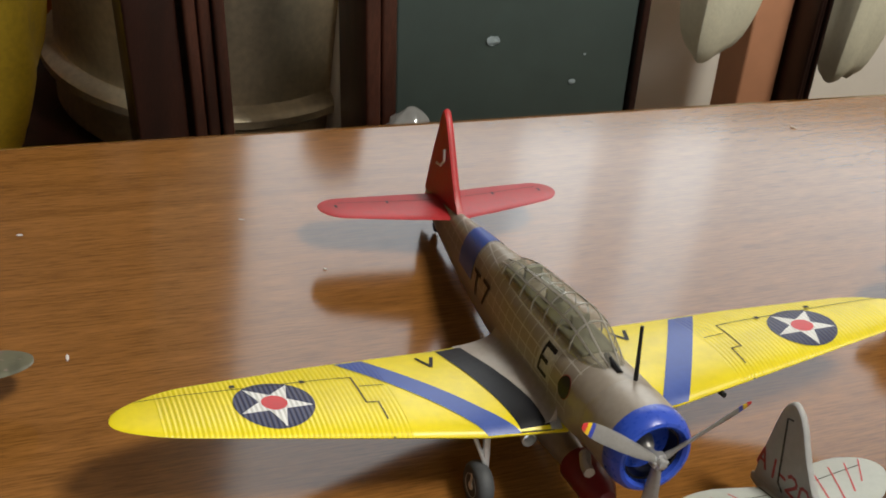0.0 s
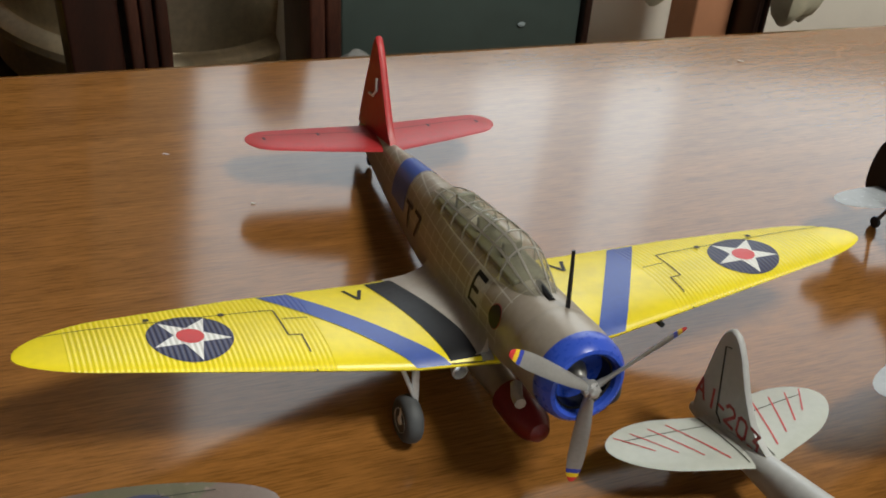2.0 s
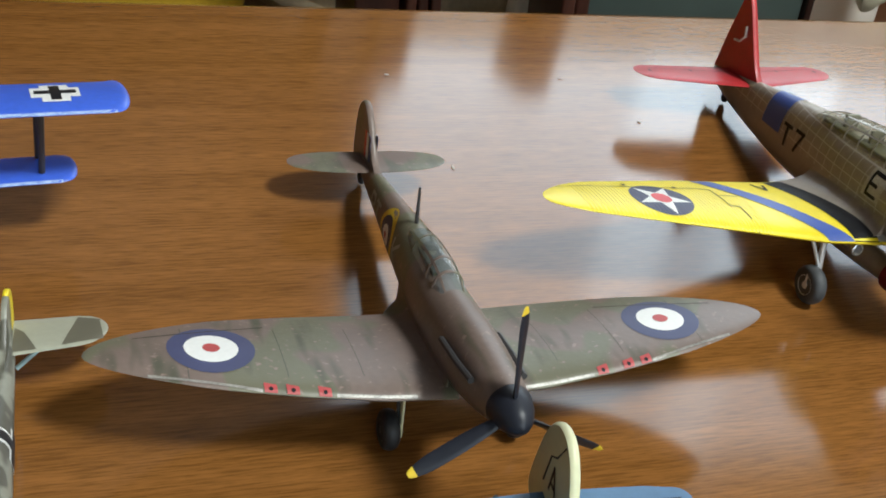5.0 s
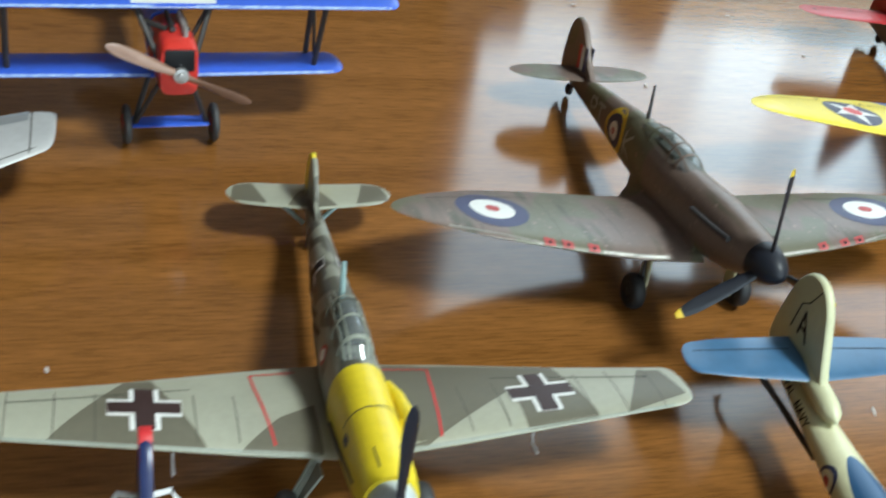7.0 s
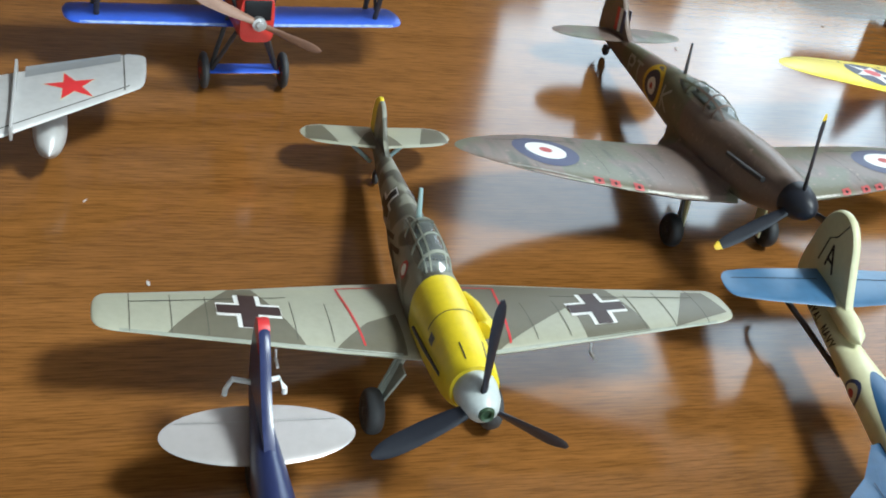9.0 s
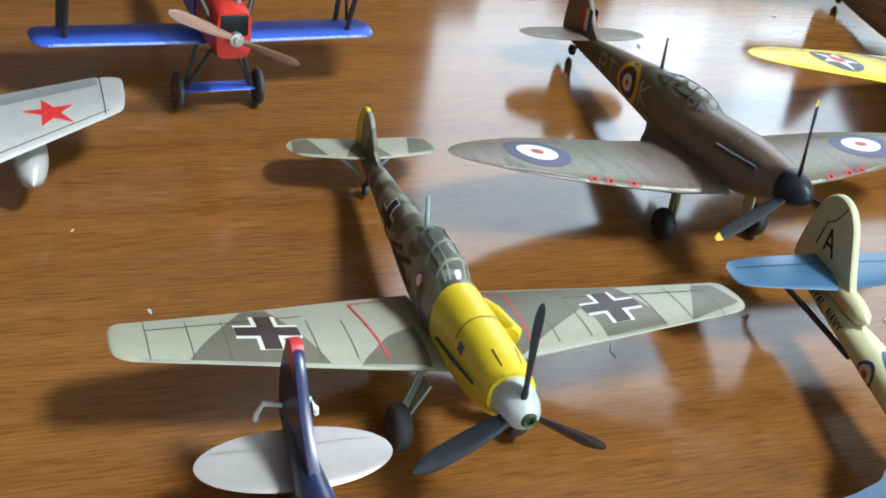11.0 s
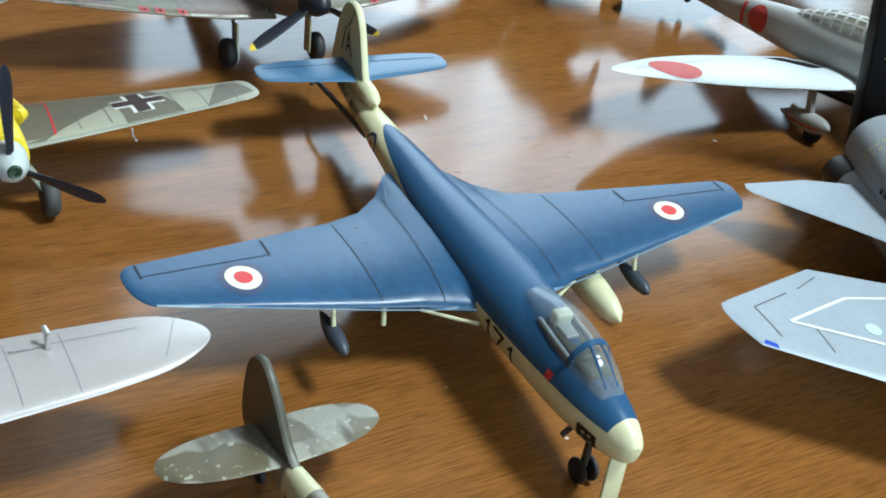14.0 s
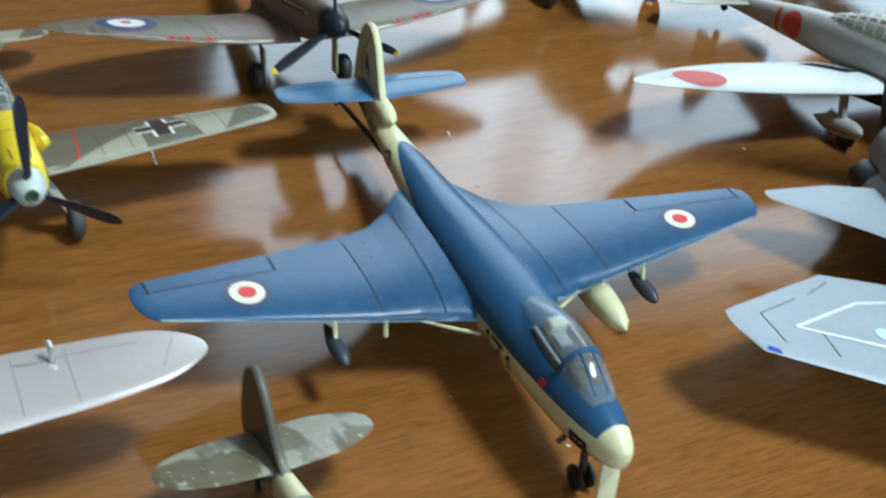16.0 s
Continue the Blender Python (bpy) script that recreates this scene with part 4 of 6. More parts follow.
# ---- yellow-nosed fighter ----
def yellow_nose():
    r = stand("model_fighter", "splinter-camouflaged model fighter with yellow nose and black crosses", -154.1, (-0.1349, 0.0129), 11.4, 0.0005)
    grey_green = (0.36, 0.36, 0.28)
    dark_green = (0.145, 0.135, 0.10)
    wp = mat("splinter camouflage", grey_green, 0.4, vary=0.12, scale=70, bump=0.15)
    fp = mat("mottled fuselage paint", (0.25, 0.25, 0.20), 0.42, vary=0.2, scale=70)
    overlay(fp, blotches(fp, 130, 0.48, 0.03, 5.0), (0.085, 0.082, 0.062))
    body = Body([(31.5, 4.9, 18.2, 28.2, 2.0), (26, 5.3, 15.6, 29.6, 2.3), (14, 5.5, 14, 30.2, 2.4), (2, 5.6, 13.8, 30.6, 2.3), (-4, 5.4, 14, 30.6, 2.3), (-20, 4.9, 15.6, 31.4, 2.1), (-34, 3.9, 18.4, 31, 2), (-50, 2.8, 21.6, 30.4, 2), (-64, 1.8, 24.4, 30, 2), (-76, 0.7, 26.5, 29.4, 2)])
    bm = bmesh.new()
    body.build(bm, 36, 2.2)
    part("fuselage", bm, fp, r, "mottled grey-green fuselage")
    bm = bmesh.new()
    body.build(bm, 36, 99, 1.5)
    cowl_yellow = mat("yellow nose paint", (0.76, 0.60, 0.02), 0.4, vary=0.15, scale=60, bump=0.15)
    nose = part("cowling", bm, cowl_yellow, r, "bright yellow engine cowling")
    body_band("cowl_seam", body, 15.0, 14.7, 20, 160, panel_line, nose, lift=0.1)
    for side in (1, -1):
        body_patch("exhaust_panel", body, lambda u, v, side=side: body.side_z(28 - 24 * u, 23.6 - 1.8 * v - 1.2 * u, side, 0.12), 10, 3, cowl_yellow, nose)
        bm = bmesh.new()
        tube(bm, [Vector((side * 5.3, 26, 22.6)) * MM, Vector((side * 5.9, 16, 21.8)) * MM, Vector((side * 5.8, 7, 21)) * MM], 0.42 * MM, 8)
        part("exhaust", bm, gunmetal, r)
        body_patch("gun_trough", body, lambda u, v, side=side: body.skin(29.5 - 4.5 * u, 90 + side * (20 + 3 * v), 0.1), 6, 3, gunmetal, nose)
        body_patch("badge", body, lambda u, v, side=side: body.side_z(19 - 2.4 * u, 24.2 + 2.0 * v, side, 0.12), 4, 4, gunmetal, nose)
    bm = bmesh.new()
    tube(bm, [Vector((-5.4, 17, 26.5)) * MM, Vector((-6.8, 15.6, 26.5)) * MM, Vector((-6.4, 7, 26.2)) * MM, Vector((-5.2, 3, 26.2)) * MM], 1.9 * MM, 12, 1.0 * MM)
    part("air_intake", bm, cowl_yellow, nose, "yellow intake bulge")
    bm = bmesh.new()
    lathe(bm, [(a * MM, b * MM) for a, b in ((0.9, 36), (0.9, 39.2), (1.7, 39.5), (2.9, 38.2), (3.8, 36.0), (4.3, 32.6), (4.2, 31.2), (1.0, 31.2))], 30, pose(0, 0, 23.1 * MM))
    part("spinner", bm, mat("white spinner paint", (0.50, 0.55, 0.55), 0.35, vary=0.15, scale=150), r, "white spinner with an open cannon hole")
    bm = bmesh.new()
    lathe(bm, [(a * MM, b * MM) for a, b in ((0.8, 36), (0.85, 39.9), (1.3, 40.1), (1.75, 39.2))], 18, pose(0, 0, 23.1 * MM))
    part("cannon_ring", bm, mat("dark green", (0.03, 0.06, 0.03), 0.4), r)
    propeller(r, (0, 36.3, 23.1), 22.5, 4.1, (0, 120, 240), prop_black, (), "three broad black blades", pitch=26)
    rows = [(3, 10.6, -19.5, 15.2, 0.13), (20, 10.0, -16.2, 16.8, 0.12), (45, 8.9, -10.0, 19.6, 0.10), (65, 8.0, -5.6, 21.8, 0.085), (69.2, 7.2, -4.6, 22.4, 0.075)]
    for side in (1, -1):
        w = Wing(rows, side, 0.05, 0.4, 0.018, 3.0)
        bm = bmesh.new()
        w.build(bm, 26, 14)
        wg = part("wing", bm, wp, r, "grey-green wing with squared tip")
        dk = green_dark_paint
        if side == 1:
            strip("camouflage_patch", w, ((55, 7.9), (28, 9.0), (37, -11.5), (42, -10.6)), dk, wg, lift=0.06, nu=16, nv=12)
            strip("camouflage_patch", w, ((22, 9.6), (7, 10.2), (7, -3), (14, 1)), dk, wg, lift=0.06, nu=12, nv=10)
        else:
            strip("camouflage_patch", w, ((7, 10.2), (13, 9.8), (44, -10.0), (9, -18)), dk, wg, lift=0.06, nu=16, nv=14)
            strip("camouflage_patch", w, ((48, 8.5), (33, 9.2), (33, -7), (44, -10)), dk, wg, lift=0.06, nu=10, nv=12)
            strip("camouflage_patch", w, ((67.5, 5.2), (54, 8.2), (61, -5), (65.5, -4)), dk, wg, lift=0.06, nu=10, nv=10)
        # cross: white bars, then black bars
        cs, cy = 38.5, -1.2
        for hw, hl, mt, lf in ((2.7, 6.6, white, 0.12), (1.75, 6.5, cross_black, 0.2)):
            strip("cross_bar", w, ((cs - hl, cy + hw), (cs + hl, cy + hw), (cs + hl, cy - hw), (cs - hl, cy - hw)), mt, wg, lift=lf, nu=14, nv=5)
            strip("cross_bar", w, ((cs - hw, cy + hl), (cs + hw, cy + hl), (cs + hw, cy - hl), (cs - hw, cy - hl)), mt, wg, lift=lf + 0.02, nu=5, nv=14)
        strip("walk_line", w, ((15.5, 8.5), (16.0, 8.5), (18.5, -14.2), (18.0, -14.2)), red_mark, wg, lift=0.14, nu=2, nv=16)
        strip("walk_line", w, ((9, -15.6), (18, -14.0), (18, -14.4), (9, -16.0)), red_mark, wg, lift=0.14, nu=8, nv=2)
        for s0 in (22, 29.5, 47, 54, 62):
            strip("panel_seam", w, ((s0, 8), (s0 + 0.18, 8), (s0 + 0.18, -6), (s0, -6)), soft_line, wg, lift=0.09, nu=2, nv=10)
        strip("aileron_line", w, ((30, -8.0), (62, -1.8), (62, -2.1), (30, -8.3)), panel_line, wg, lift=0.09)
        strip("leading_edge", w, ((8, w.section(8)[0] - 0.03), (64, w.section(64)[0] - 0.03), (64, w.section(64)[0] - 0.6), (8, w.section(8)[0] - 0.6)), pale_green, wg, lift=0.03, nu=30, nv=3)
        rod(r, "pitot", [(side * 34, 9, 17.6), (side * 34, 9.4, 15.6), (side * 34, 12.5, 15.6)], 0.3, steel)
        rod(r, "gear_leg", [(side * 5.5, 5, 14.5), (side * 12.6, 9.8, 3.4)], 0.9, pale_green)
        rod(r, "gear_strut", [(side * 7.4, 5.4, 13.5), (side * 12.4, 9.0, 5.2)], 0.4, pale_green)
        bm = bmesh.new()
        box(bm, -0.3 * MM, 0.3 * MM, 6.6 * MM, 11 * MM, 0.2 * MM, 13 * MM, 0.15 * MM, pose(side * 13.6 * MM, 0, 0.8 * MM, 0, -side * 30, 0))
        part("gear_door", bm, pale_green, r)
        wheel(r, side * 13.0, 10.6, 2.7, 4.9, 3.6, tyre, gunmetal, "dark grey tyre", tilt=side * 8)
    for (w, ob), dkq in zip(tailplane(r, [(0, -63.5, -77.5, 28.6, 0.08), (14, -65.8, -78, 28.7, 0.075), (20.5, -67.5, -77, 28.8, 0.07)], wp, 0.22), (1, -1)):
        strip("camouflage_patch", w, ((19.6, -68.2), (11, -66.2), (14, -77.3), (18.6, -76.0)), green_dark_paint, ob, lift=0.06)
        strip("camouflage_patch", w, ((6, -65.2), (1, -64.5), (1, -74), (3, -72)), green_dark_paint, ob, lift=0.06)
    fin(r, "fin", [(-55, 30.2), (-60, 32.4), (-64.5, 37.4), (-67, 39.4), (-70, 39.5), (-72, 36), (-72.5, 27)], 1.2, fp, "grey fin")
    fin(r, "rudder", [(-71, 27), (-70.5, 34.5), (-69.4, 39.5), (-71.8, 40), (-75.3, 37.4), (-77.2, 32), (-76.8, 28), (-75, 26.5)], 1.15, cowl_yellow, "yellow rudder")
    for side in (1, -1):
        rod(r, "tail_brace", [(side * 1.6, -67, 23.2), (side * 8.2, -69.5, 28.2)], 0.55, pale_blue)
    canopy(r, [(0.5, 3.2, 29.6, 30.6), (-2.5, 3.4, 29.4, 33.2), (-6, 3.5, 29.2, 34.5), (-15, 3.5, 29.4, 34.5), (-21.5, 3.0, 30, 31.8)], (-2.8, -8.6, -16), (36, 60, 120, 144), clear_bright, pale_green, fw=0.6, rail=3.0, label="angular clear canopy with painted frames")
    bm = bmesh.new()
    box(bm, -2.6 * MM, 2.6 * MM, -15 * MM, -4 * MM, 30.3 * MM, 31.6 * MM, 0.3 * MM)
    part("cockpit", bm, interior, r)
    bm = bmesh.new()
    box(bm, -2.0 * MM, 2.0 * MM, -15 * MM, -13.6 * MM, 30.3 * MM, 34.6 * MM, 0.5 * MM)
    part("headrest", bm, interior, r)
    rod(r, "antenna_mast", [(0, -19.6, 31.5), (0, -21.4, 38.8)], 0.7, pale_blue, 0.5)
    # fuselage cross and chevron
    for hw, hl, mt, lf in ((2.0, 4.6, white, 0.12), (1.3, 4.5, black, 0.2)):
        for side in (1, -1):
            body_patch("cross_bar", body, lambda u, v, side=side, hw=hw, hl=hl, lf=lf: body.side_z(-36 - hl + 2 * hl * u, 26 - hw + 2 * hw * v, side, lf), 8, 4, mt, r)
            body_patch("cross_bar", body, lambda u, v, side=side, hw=hw, hl=hl, lf=lf: body.side_z(-36 - hw + 2 * hw * u, 26 - hl + 2 * hl * v, side, lf + 0.02), 4, 8, mt, r)
    lettering("chevron", "V", lambda a, b: body.side_z(-28.5 + b * 1.0, 21.6 + a, 1, 0.18), 7.0, 1.2, black, r)
    lettering("chevron", "V", lambda a, b: body.side_z(-22.0 + b * 1.0, 21.6 + a, 1, 0.18), 7.0, 1.2, black, r)
    body_disc("badge", body, -8, 26, 2.0, 1, red_dull, r, lift=0.16)
    body_disc("badge_spot", body, -8, 26, 1.3, 1, white, r, lift=0.22)
    wheel(r, 0, -66, 19.2, 1.9, 1.2, tyre, gunmetal)
    rod(r, "tail_strut", [(0, -63, 25.5), (0, -66, 19.2)], 0.7, gunmetal)
    draw_out(r, -10, -70, 7.7, 2.7, -3.6)
    return r


green_dark_paint = mat("dark green splinter paint", (0.135, 0.125, 0.088), 0.42, vary=0.15, scale=70)
cross_black = mat("dark brown-black decal", (0.035, 0.016, 0.014), 0.45, vary=0.2, scale=120)
pale_green = mat("pale grey-green paint", (0.28, 0.30, 0.25), 0.45, vary=0.2, scale=120)
pale_blue = mat("pale blue paint", (0.30, 0.42, 0.42), 0.45, vary=0.15, scale=120)
yellow_nose()


# ---- blue naval jet ----
def naval_jet():
    r = stand("model_naval_jet", "dark blue model naval jet with cream underside and roundels", -155.8, (-0.0178, -0.0075), 0.0, 0.0)
    top = (0.030, 0.085, 0.185)
    paint = mat("extra dark sea blue paint", (0.66, 0.65, 0.42), 0.3, spec=0.35, vary=0.12, scale=50, bump=0.1)
    _, s = coords(paint)
    # the cream below the waterline, at the tail and on the nose
    line = math_node(paint, "GREATER_THAN", s[2], math_node(paint, "ADD", 0.0190, math_node(paint, "MULTIPLY", math_node(paint, "MAXIMUM", math_node(paint, "SUBTRACT", s[1], 0.02), 0.0), 0.055)))
    blue_on = math_node(paint, "MULTIPLY", line, math_node(paint, "MULTIPLY", math_node(paint, "GREATER_THAN", s[1], -0.0575), math_node(paint, "LESS_THAN", s[1], 0.0632)))
    overlay(paint, blue_on, top)
    blue = mat("sea blue paint", top, 0.3, spec=0.35, vary=0.22, scale=45, bump=0.1, color2=(0.022, 0.062, 0.135))
    blue_light = mat("worn sea blue paint", (0.06, 0.14, 0.26), 0.33, vary=0.2, scale=45)
    body = Body([(68.6, 1.2, 17.2, 21.2, 2), (66.8, 3.0, 15.4, 22.9, 2), (61, 5.2, 13.2, 24.8, 2), (53, 6.8, 11.6, 25.9, 2), (42, 8.0, 10.6, 26.6, 2), (28, 8.8, 10.2, 26.8, 2.1), (8, 9.0, 10.2, 26.0, 2.2), (-14, 8.2, 10.6, 24.3, 2.1), (-34, 6.4, 11.4, 22.2, 2), (-54, 4.5, 12.2, 19.8, 2), (-70, 3.2, 13.0, 18.6, 2), (-84, 2.2, 13.8, 18.0, 2)])
    bm = bmesh.new()
    body.build(bm, 44)
    part("fuselage", bm, paint, r, "dark blue fuselage, cream below, at tail and nose")
    rows = [(4, 20.5, -36, 17.0, 0.10), (9, 19, -33, 16.8, 0.12), (14, 17.2, -26, 16.8, 0.14), (21, 15.0, -20.5, 17.2, 0.13), (30, 13.6, -17.6, 17.8, 0.11), (55, 9.8, -12.2, 20.2, 0.09), (78, 6.4, -7.6, 22.2, 0.075), (82.8, 4.4, -7.2, 22.6, 0.07)]
    for side in (1, -1):
        w = Wing(rows, side, 0.055, 0.65, 0.015, 2.2)
        bm = bmesh.new()
        w.build(bm, 34, 16)
        wg = part("wing", bm, blue, r, "dark blue wing with cream underside")
        disc("roundel_ring", w, 58, 1.0, 5.5, blue_ring, wg, lift=0.06)
        disc("roundel_white", w, 58, 1.0, 4.0, cream_white, wg, lift=0.12)
        disc("roundel_red", w, 58, 1.0, 2.05, red_mark, wg, lift=0.18)
        # flap and aileron seams
        strip("aileron_line", w, ((49, -6.1), (79, -2.6), (79, -2.9), (49, -6.4)), seam_dark, wg, lift=0.07)
        strip("aileron_line", w, ((49, -6.2), (49.6, -6.2), (49.6, -12.2), (49, -12.2)), seam_dark, wg, lift=0.09, nu=2, nv=6)
        strip("aileron_line", w, ((78.6, -2.0), (79.2, -2.0), (79.4, -7.2), (78.8, -7.2)), seam_dark, wg, lift=0.09, nu=2, nv=6)
        strip("fold_line", w, ((29.6, 12.5), (29.9, 12.5), (29.9, -16.5), (29.6, -16.5)), seam_dark, wg, lift=0.07, nu=2, nv=14)
        strip("root_line", w, ((15.4, 15.8), (15.6, 15.8), (13.3, -24), (13.1, -24)), seam_dark, wg, lift=0.3, nu=2, nv=20)
        strip("leading_edge", w, ((13, w.section(13)[0] - 0.02), (78, w.section(78)[0] - 0.02), (78, w.section(78)[0] - 0.45), (13, w.section(13)[0] - 0.45)), edge_worn, wg, lift=0.03, nu=40, nv=2)
        root_fillet(body, w, 18, -34, lambda f: 2.5 + 4.5 * math.sin(math.pi * f), 18, blue, r)
        bm = bmesh.new()
        tube(bm, [Vector(p) * MM for p in ((side * 8.6, 20.6, 14.4), (side * 13, 18.4, 14.8), (side * 21, 14.6, 16.2))], 0.4 * MM, 10, 0.3 * MM, 1.4)
        part("intake_lip", bm, cream, r, "cream lower intake lip")
        # stores
        pod(r, "rocket_pod", side * 41, 20.5, 12.6, 15, 1.95, slate, "slate rocket pod", tail=0.6)
        rod(r, "pylon", [(side * 41, 13, 13.8), (side * 41, 11, 19)], 0.55, cream)
        rod(r, "pylon", [(side * 29, 13.5, 12.5), (side * 29, 12, 18)], 0.6, cream)
        if side == -1:
            pod(r, "drop_tank", -28.5, 26.5, 11.4, 38, 3.9, cream, "cream drop tank", tail=0.6)
        rod(r, "gear_leg", [(side * 15, -6, 14), (side * 17, -7, 4)], 0.9, gunmetal)
        wheel(r, side * 17, -7, 3.8, 3.8, 2.2, dark_tyre, gunmetal)
    # fin, bullet, tailplane
    fin(r, "fin", [(-62, 19.5), (-67, 24), (-71, 30.5), (-75, 37), (-79.5, 40.2), (-84.5, 39.5), (-88, 35), (-89.5, 27), (-89.5, 17), (-84, 15)], 2.0, cream, "cream rounded fin and rudder")
    pod(r, "fin_bullet", 0, -58.5, 21.2, 30, 2.7, cream, tail=0.78)
    for (w, ob) in tailplane(r, [(1, -69, -82.5, 22.6, 0.09), (20, -70.6, -81.5, 23.0, 0.08), (29.6, -72, -80, 23.2, 0.07)], blue_light, 0.12, power=2.6):
        strip("hinge_line", w, ((3, -78.2), (27, -77.6), (27, -77.9), (3, -78.5)), seam_dark, ob, lift=0.05)
    for side in (1,):
        lettering("code_letter", "A", lambda a, b: Vector((1.12, -80.6 + a, 26.0 + b)) * MM, 5.4, 0.75, black, r, slant=-0.35)
        rod(r, "rudder_line", [(1.05, -79, 39), (1.08, -81, 34), (1.08, -83.2, 32), (1.08, -83.6, 25)], 0.18, panel_line)
        lettering("fuselage_writing", "ROYAL", lambda a, b: body.side_z(-78.5 + a, 15.6 + b, 1, 0.16), 1.7, 0.35, black, r)
        lettering("fuselage_writing", "NAVY", lambda a, b: body.side_z(-68.5 + a, 15.8 + b, 1, 0.16), 1.7, 0.35, black, r)
        lettering("code_number", "171", lambda a, b: body.side_z(22.5 + a, 13.2 + b, 1, 0.18), 5.4, 0.8, black, r)
        for rr, mt, lf in ((3.1, blue_ring, 0.12), (2.3, cream_white, 0.18), (1.1, red_dull, 0.24)):
            body_disc("fuselage_roundel", body, -49, 15.8, rr, 1, mt, r, lift=lf)
    body_patch("nose_badge", body, lambda u, v: body.side_z(62 - 5.2 * u, 14.8 + 4.2 * v, 1, 0.2), 5, 5, black, r)
    for k, (u0, v0) in enumerate(((0.2, 0.25), (0.55, 0.6), (0.25, 0.65), (0.62, 0.2))):
        body_patch("badge_spot", body, lambda u, v, u0=u0, v0=v0: body.side_z(62 - 5.2 * (u0 + 0.16 * u), 14.8 + 4.2 * (v0 + 0.16 * v), 1, 0.26), 2, 2, sky_grey, r)
    body_patch("warning_mark", body, lambda u, v: body.side_z(46.5 - 1.9 * u, 20.6 + 1.9 * v, 1, 0.2), 4, 4, red_mark, r)
    # canopy
    bm = bmesh.new()
    box(bm, -3.0 * MM, 3.0 * MM, 33 * MM, 53 * MM, 24.8 * MM, 26.5 * MM, 0.7 * MM)
    part("cockpit_sill", bm, interior, r)
    bm = bmesh.new()
    box(bm, -2.2 * MM, 2.2 * MM, 34.5 * MM, 37.5 * MM, 26 * MM, 29.6 * MM, 0.8 * MM)
    part("seat", bm, cream_white, r, "white ejection seat")
    bm = bmesh.new()
    box(bm, -1.7 * MM, 1.7 * MM, 37 * MM, 41.5 * MM, 26 * MM, 27.2 * MM, 0.5 * MM)
    part("seat_pan", bm, sill_grey, r)
    for side in (1, -1):
        rod(r, "cockpit_rail", [(side * 3.9, 34, 26.6), (side * 4.1, 41, 26.4), (side * 3.7, 47, 25.9)], 0.5, sill_grey)
        rod(r, "windscreen_pillar", [(side * 1.3, 48, 30.7), (side * 1.5, 52, 29.0), (side * 1.5, 56.4, 26.2)], 0.32, blue)
    bm = bmesh.new()
    box(bm, -3.0 * MM, 3.0 * MM, 45.4 * MM, 48.6 * MM, 26 * MM, 28 * MM, 0.6 * MM)
    part("instrument_panel", bm, interior, r)
    canopy(r, [(57.8, 2.6, 24.8, 25.4), (55, 4.2, 25.0, 27.6), (50, 5.0, 25.4, 30.2), (45, 5.3, 25.8, 31.4), (38, 5.2, 26.2, 31.4), (32, 4.6, 26.6, 30.0), (26, 3.2, 26.8, 28.0)], (47.6,), (), clear_bright, blue, fw=1.3, label="clear bubble canopy with blue windscreen frame")
    # nose gear and doors
    rod(r, "nose_leg", [(0, 56, 13), (0, 57, 4)], 0.9, gunmetal)
    for sx in (1.6, -1.6):
        wheel(r, sx, 57.4, 3.0, 3.0, 1.3, dark_tyre, gunmetal)
    bm = bmesh.new()
    box(bm, -2.4 * MM, 2.4 * MM, -0.4 * MM, 0.4 * MM, -12 * MM, 0, 0.25 * MM, pose(0, 65 * MM, 15.2 * MM, 8, 0, 0))
    part("nose_gear_door", bm, cream, r, "cream nose gear door hanging open")
    rod(r, "gear_door", [(3.4, 53, 12.4), (4.0, 52, 9.4)], 0.7, slate)
    rod(r, "arrester_hook", [(0, -60, 11.6), (0.3, -78, 10.6), (0.6, -95, 9.2), (0.6, -97.5, 7.2), (0.6, -96.2, 6.6)], 0.75, gunmetal)
    draw_out(r, -20, -80, 5.0, 2.0, -4.2, ("arrester_hook",))
    return r


sill_grey = mat("pale grey sill", (0.42, 0.44, 0.46), 0.5, vary=0.2, scale=200)
blue_ring = mat("dark blue decal ring", (0.04, 0.055, 0.13), 0.4, vary=0.2, scale=120)
cream_white = mat("cream white decal", (0.70, 0.70, 0.56), 0.42, vary=0.08, scale=120)
seam_dark = mat("dark seam", (0.012, 0.02, 0.04), 0.6, vary=0.2, scale=120)
edge_worn = mat("worn blue edge", (0.16, 0.25, 0.34), 0.4, vary=0.4, scale=300)
slate = mat("slate paint", (0.045, 0.055, 0.075), 0.4, vary=0.2, scale=120)
naval_jet()


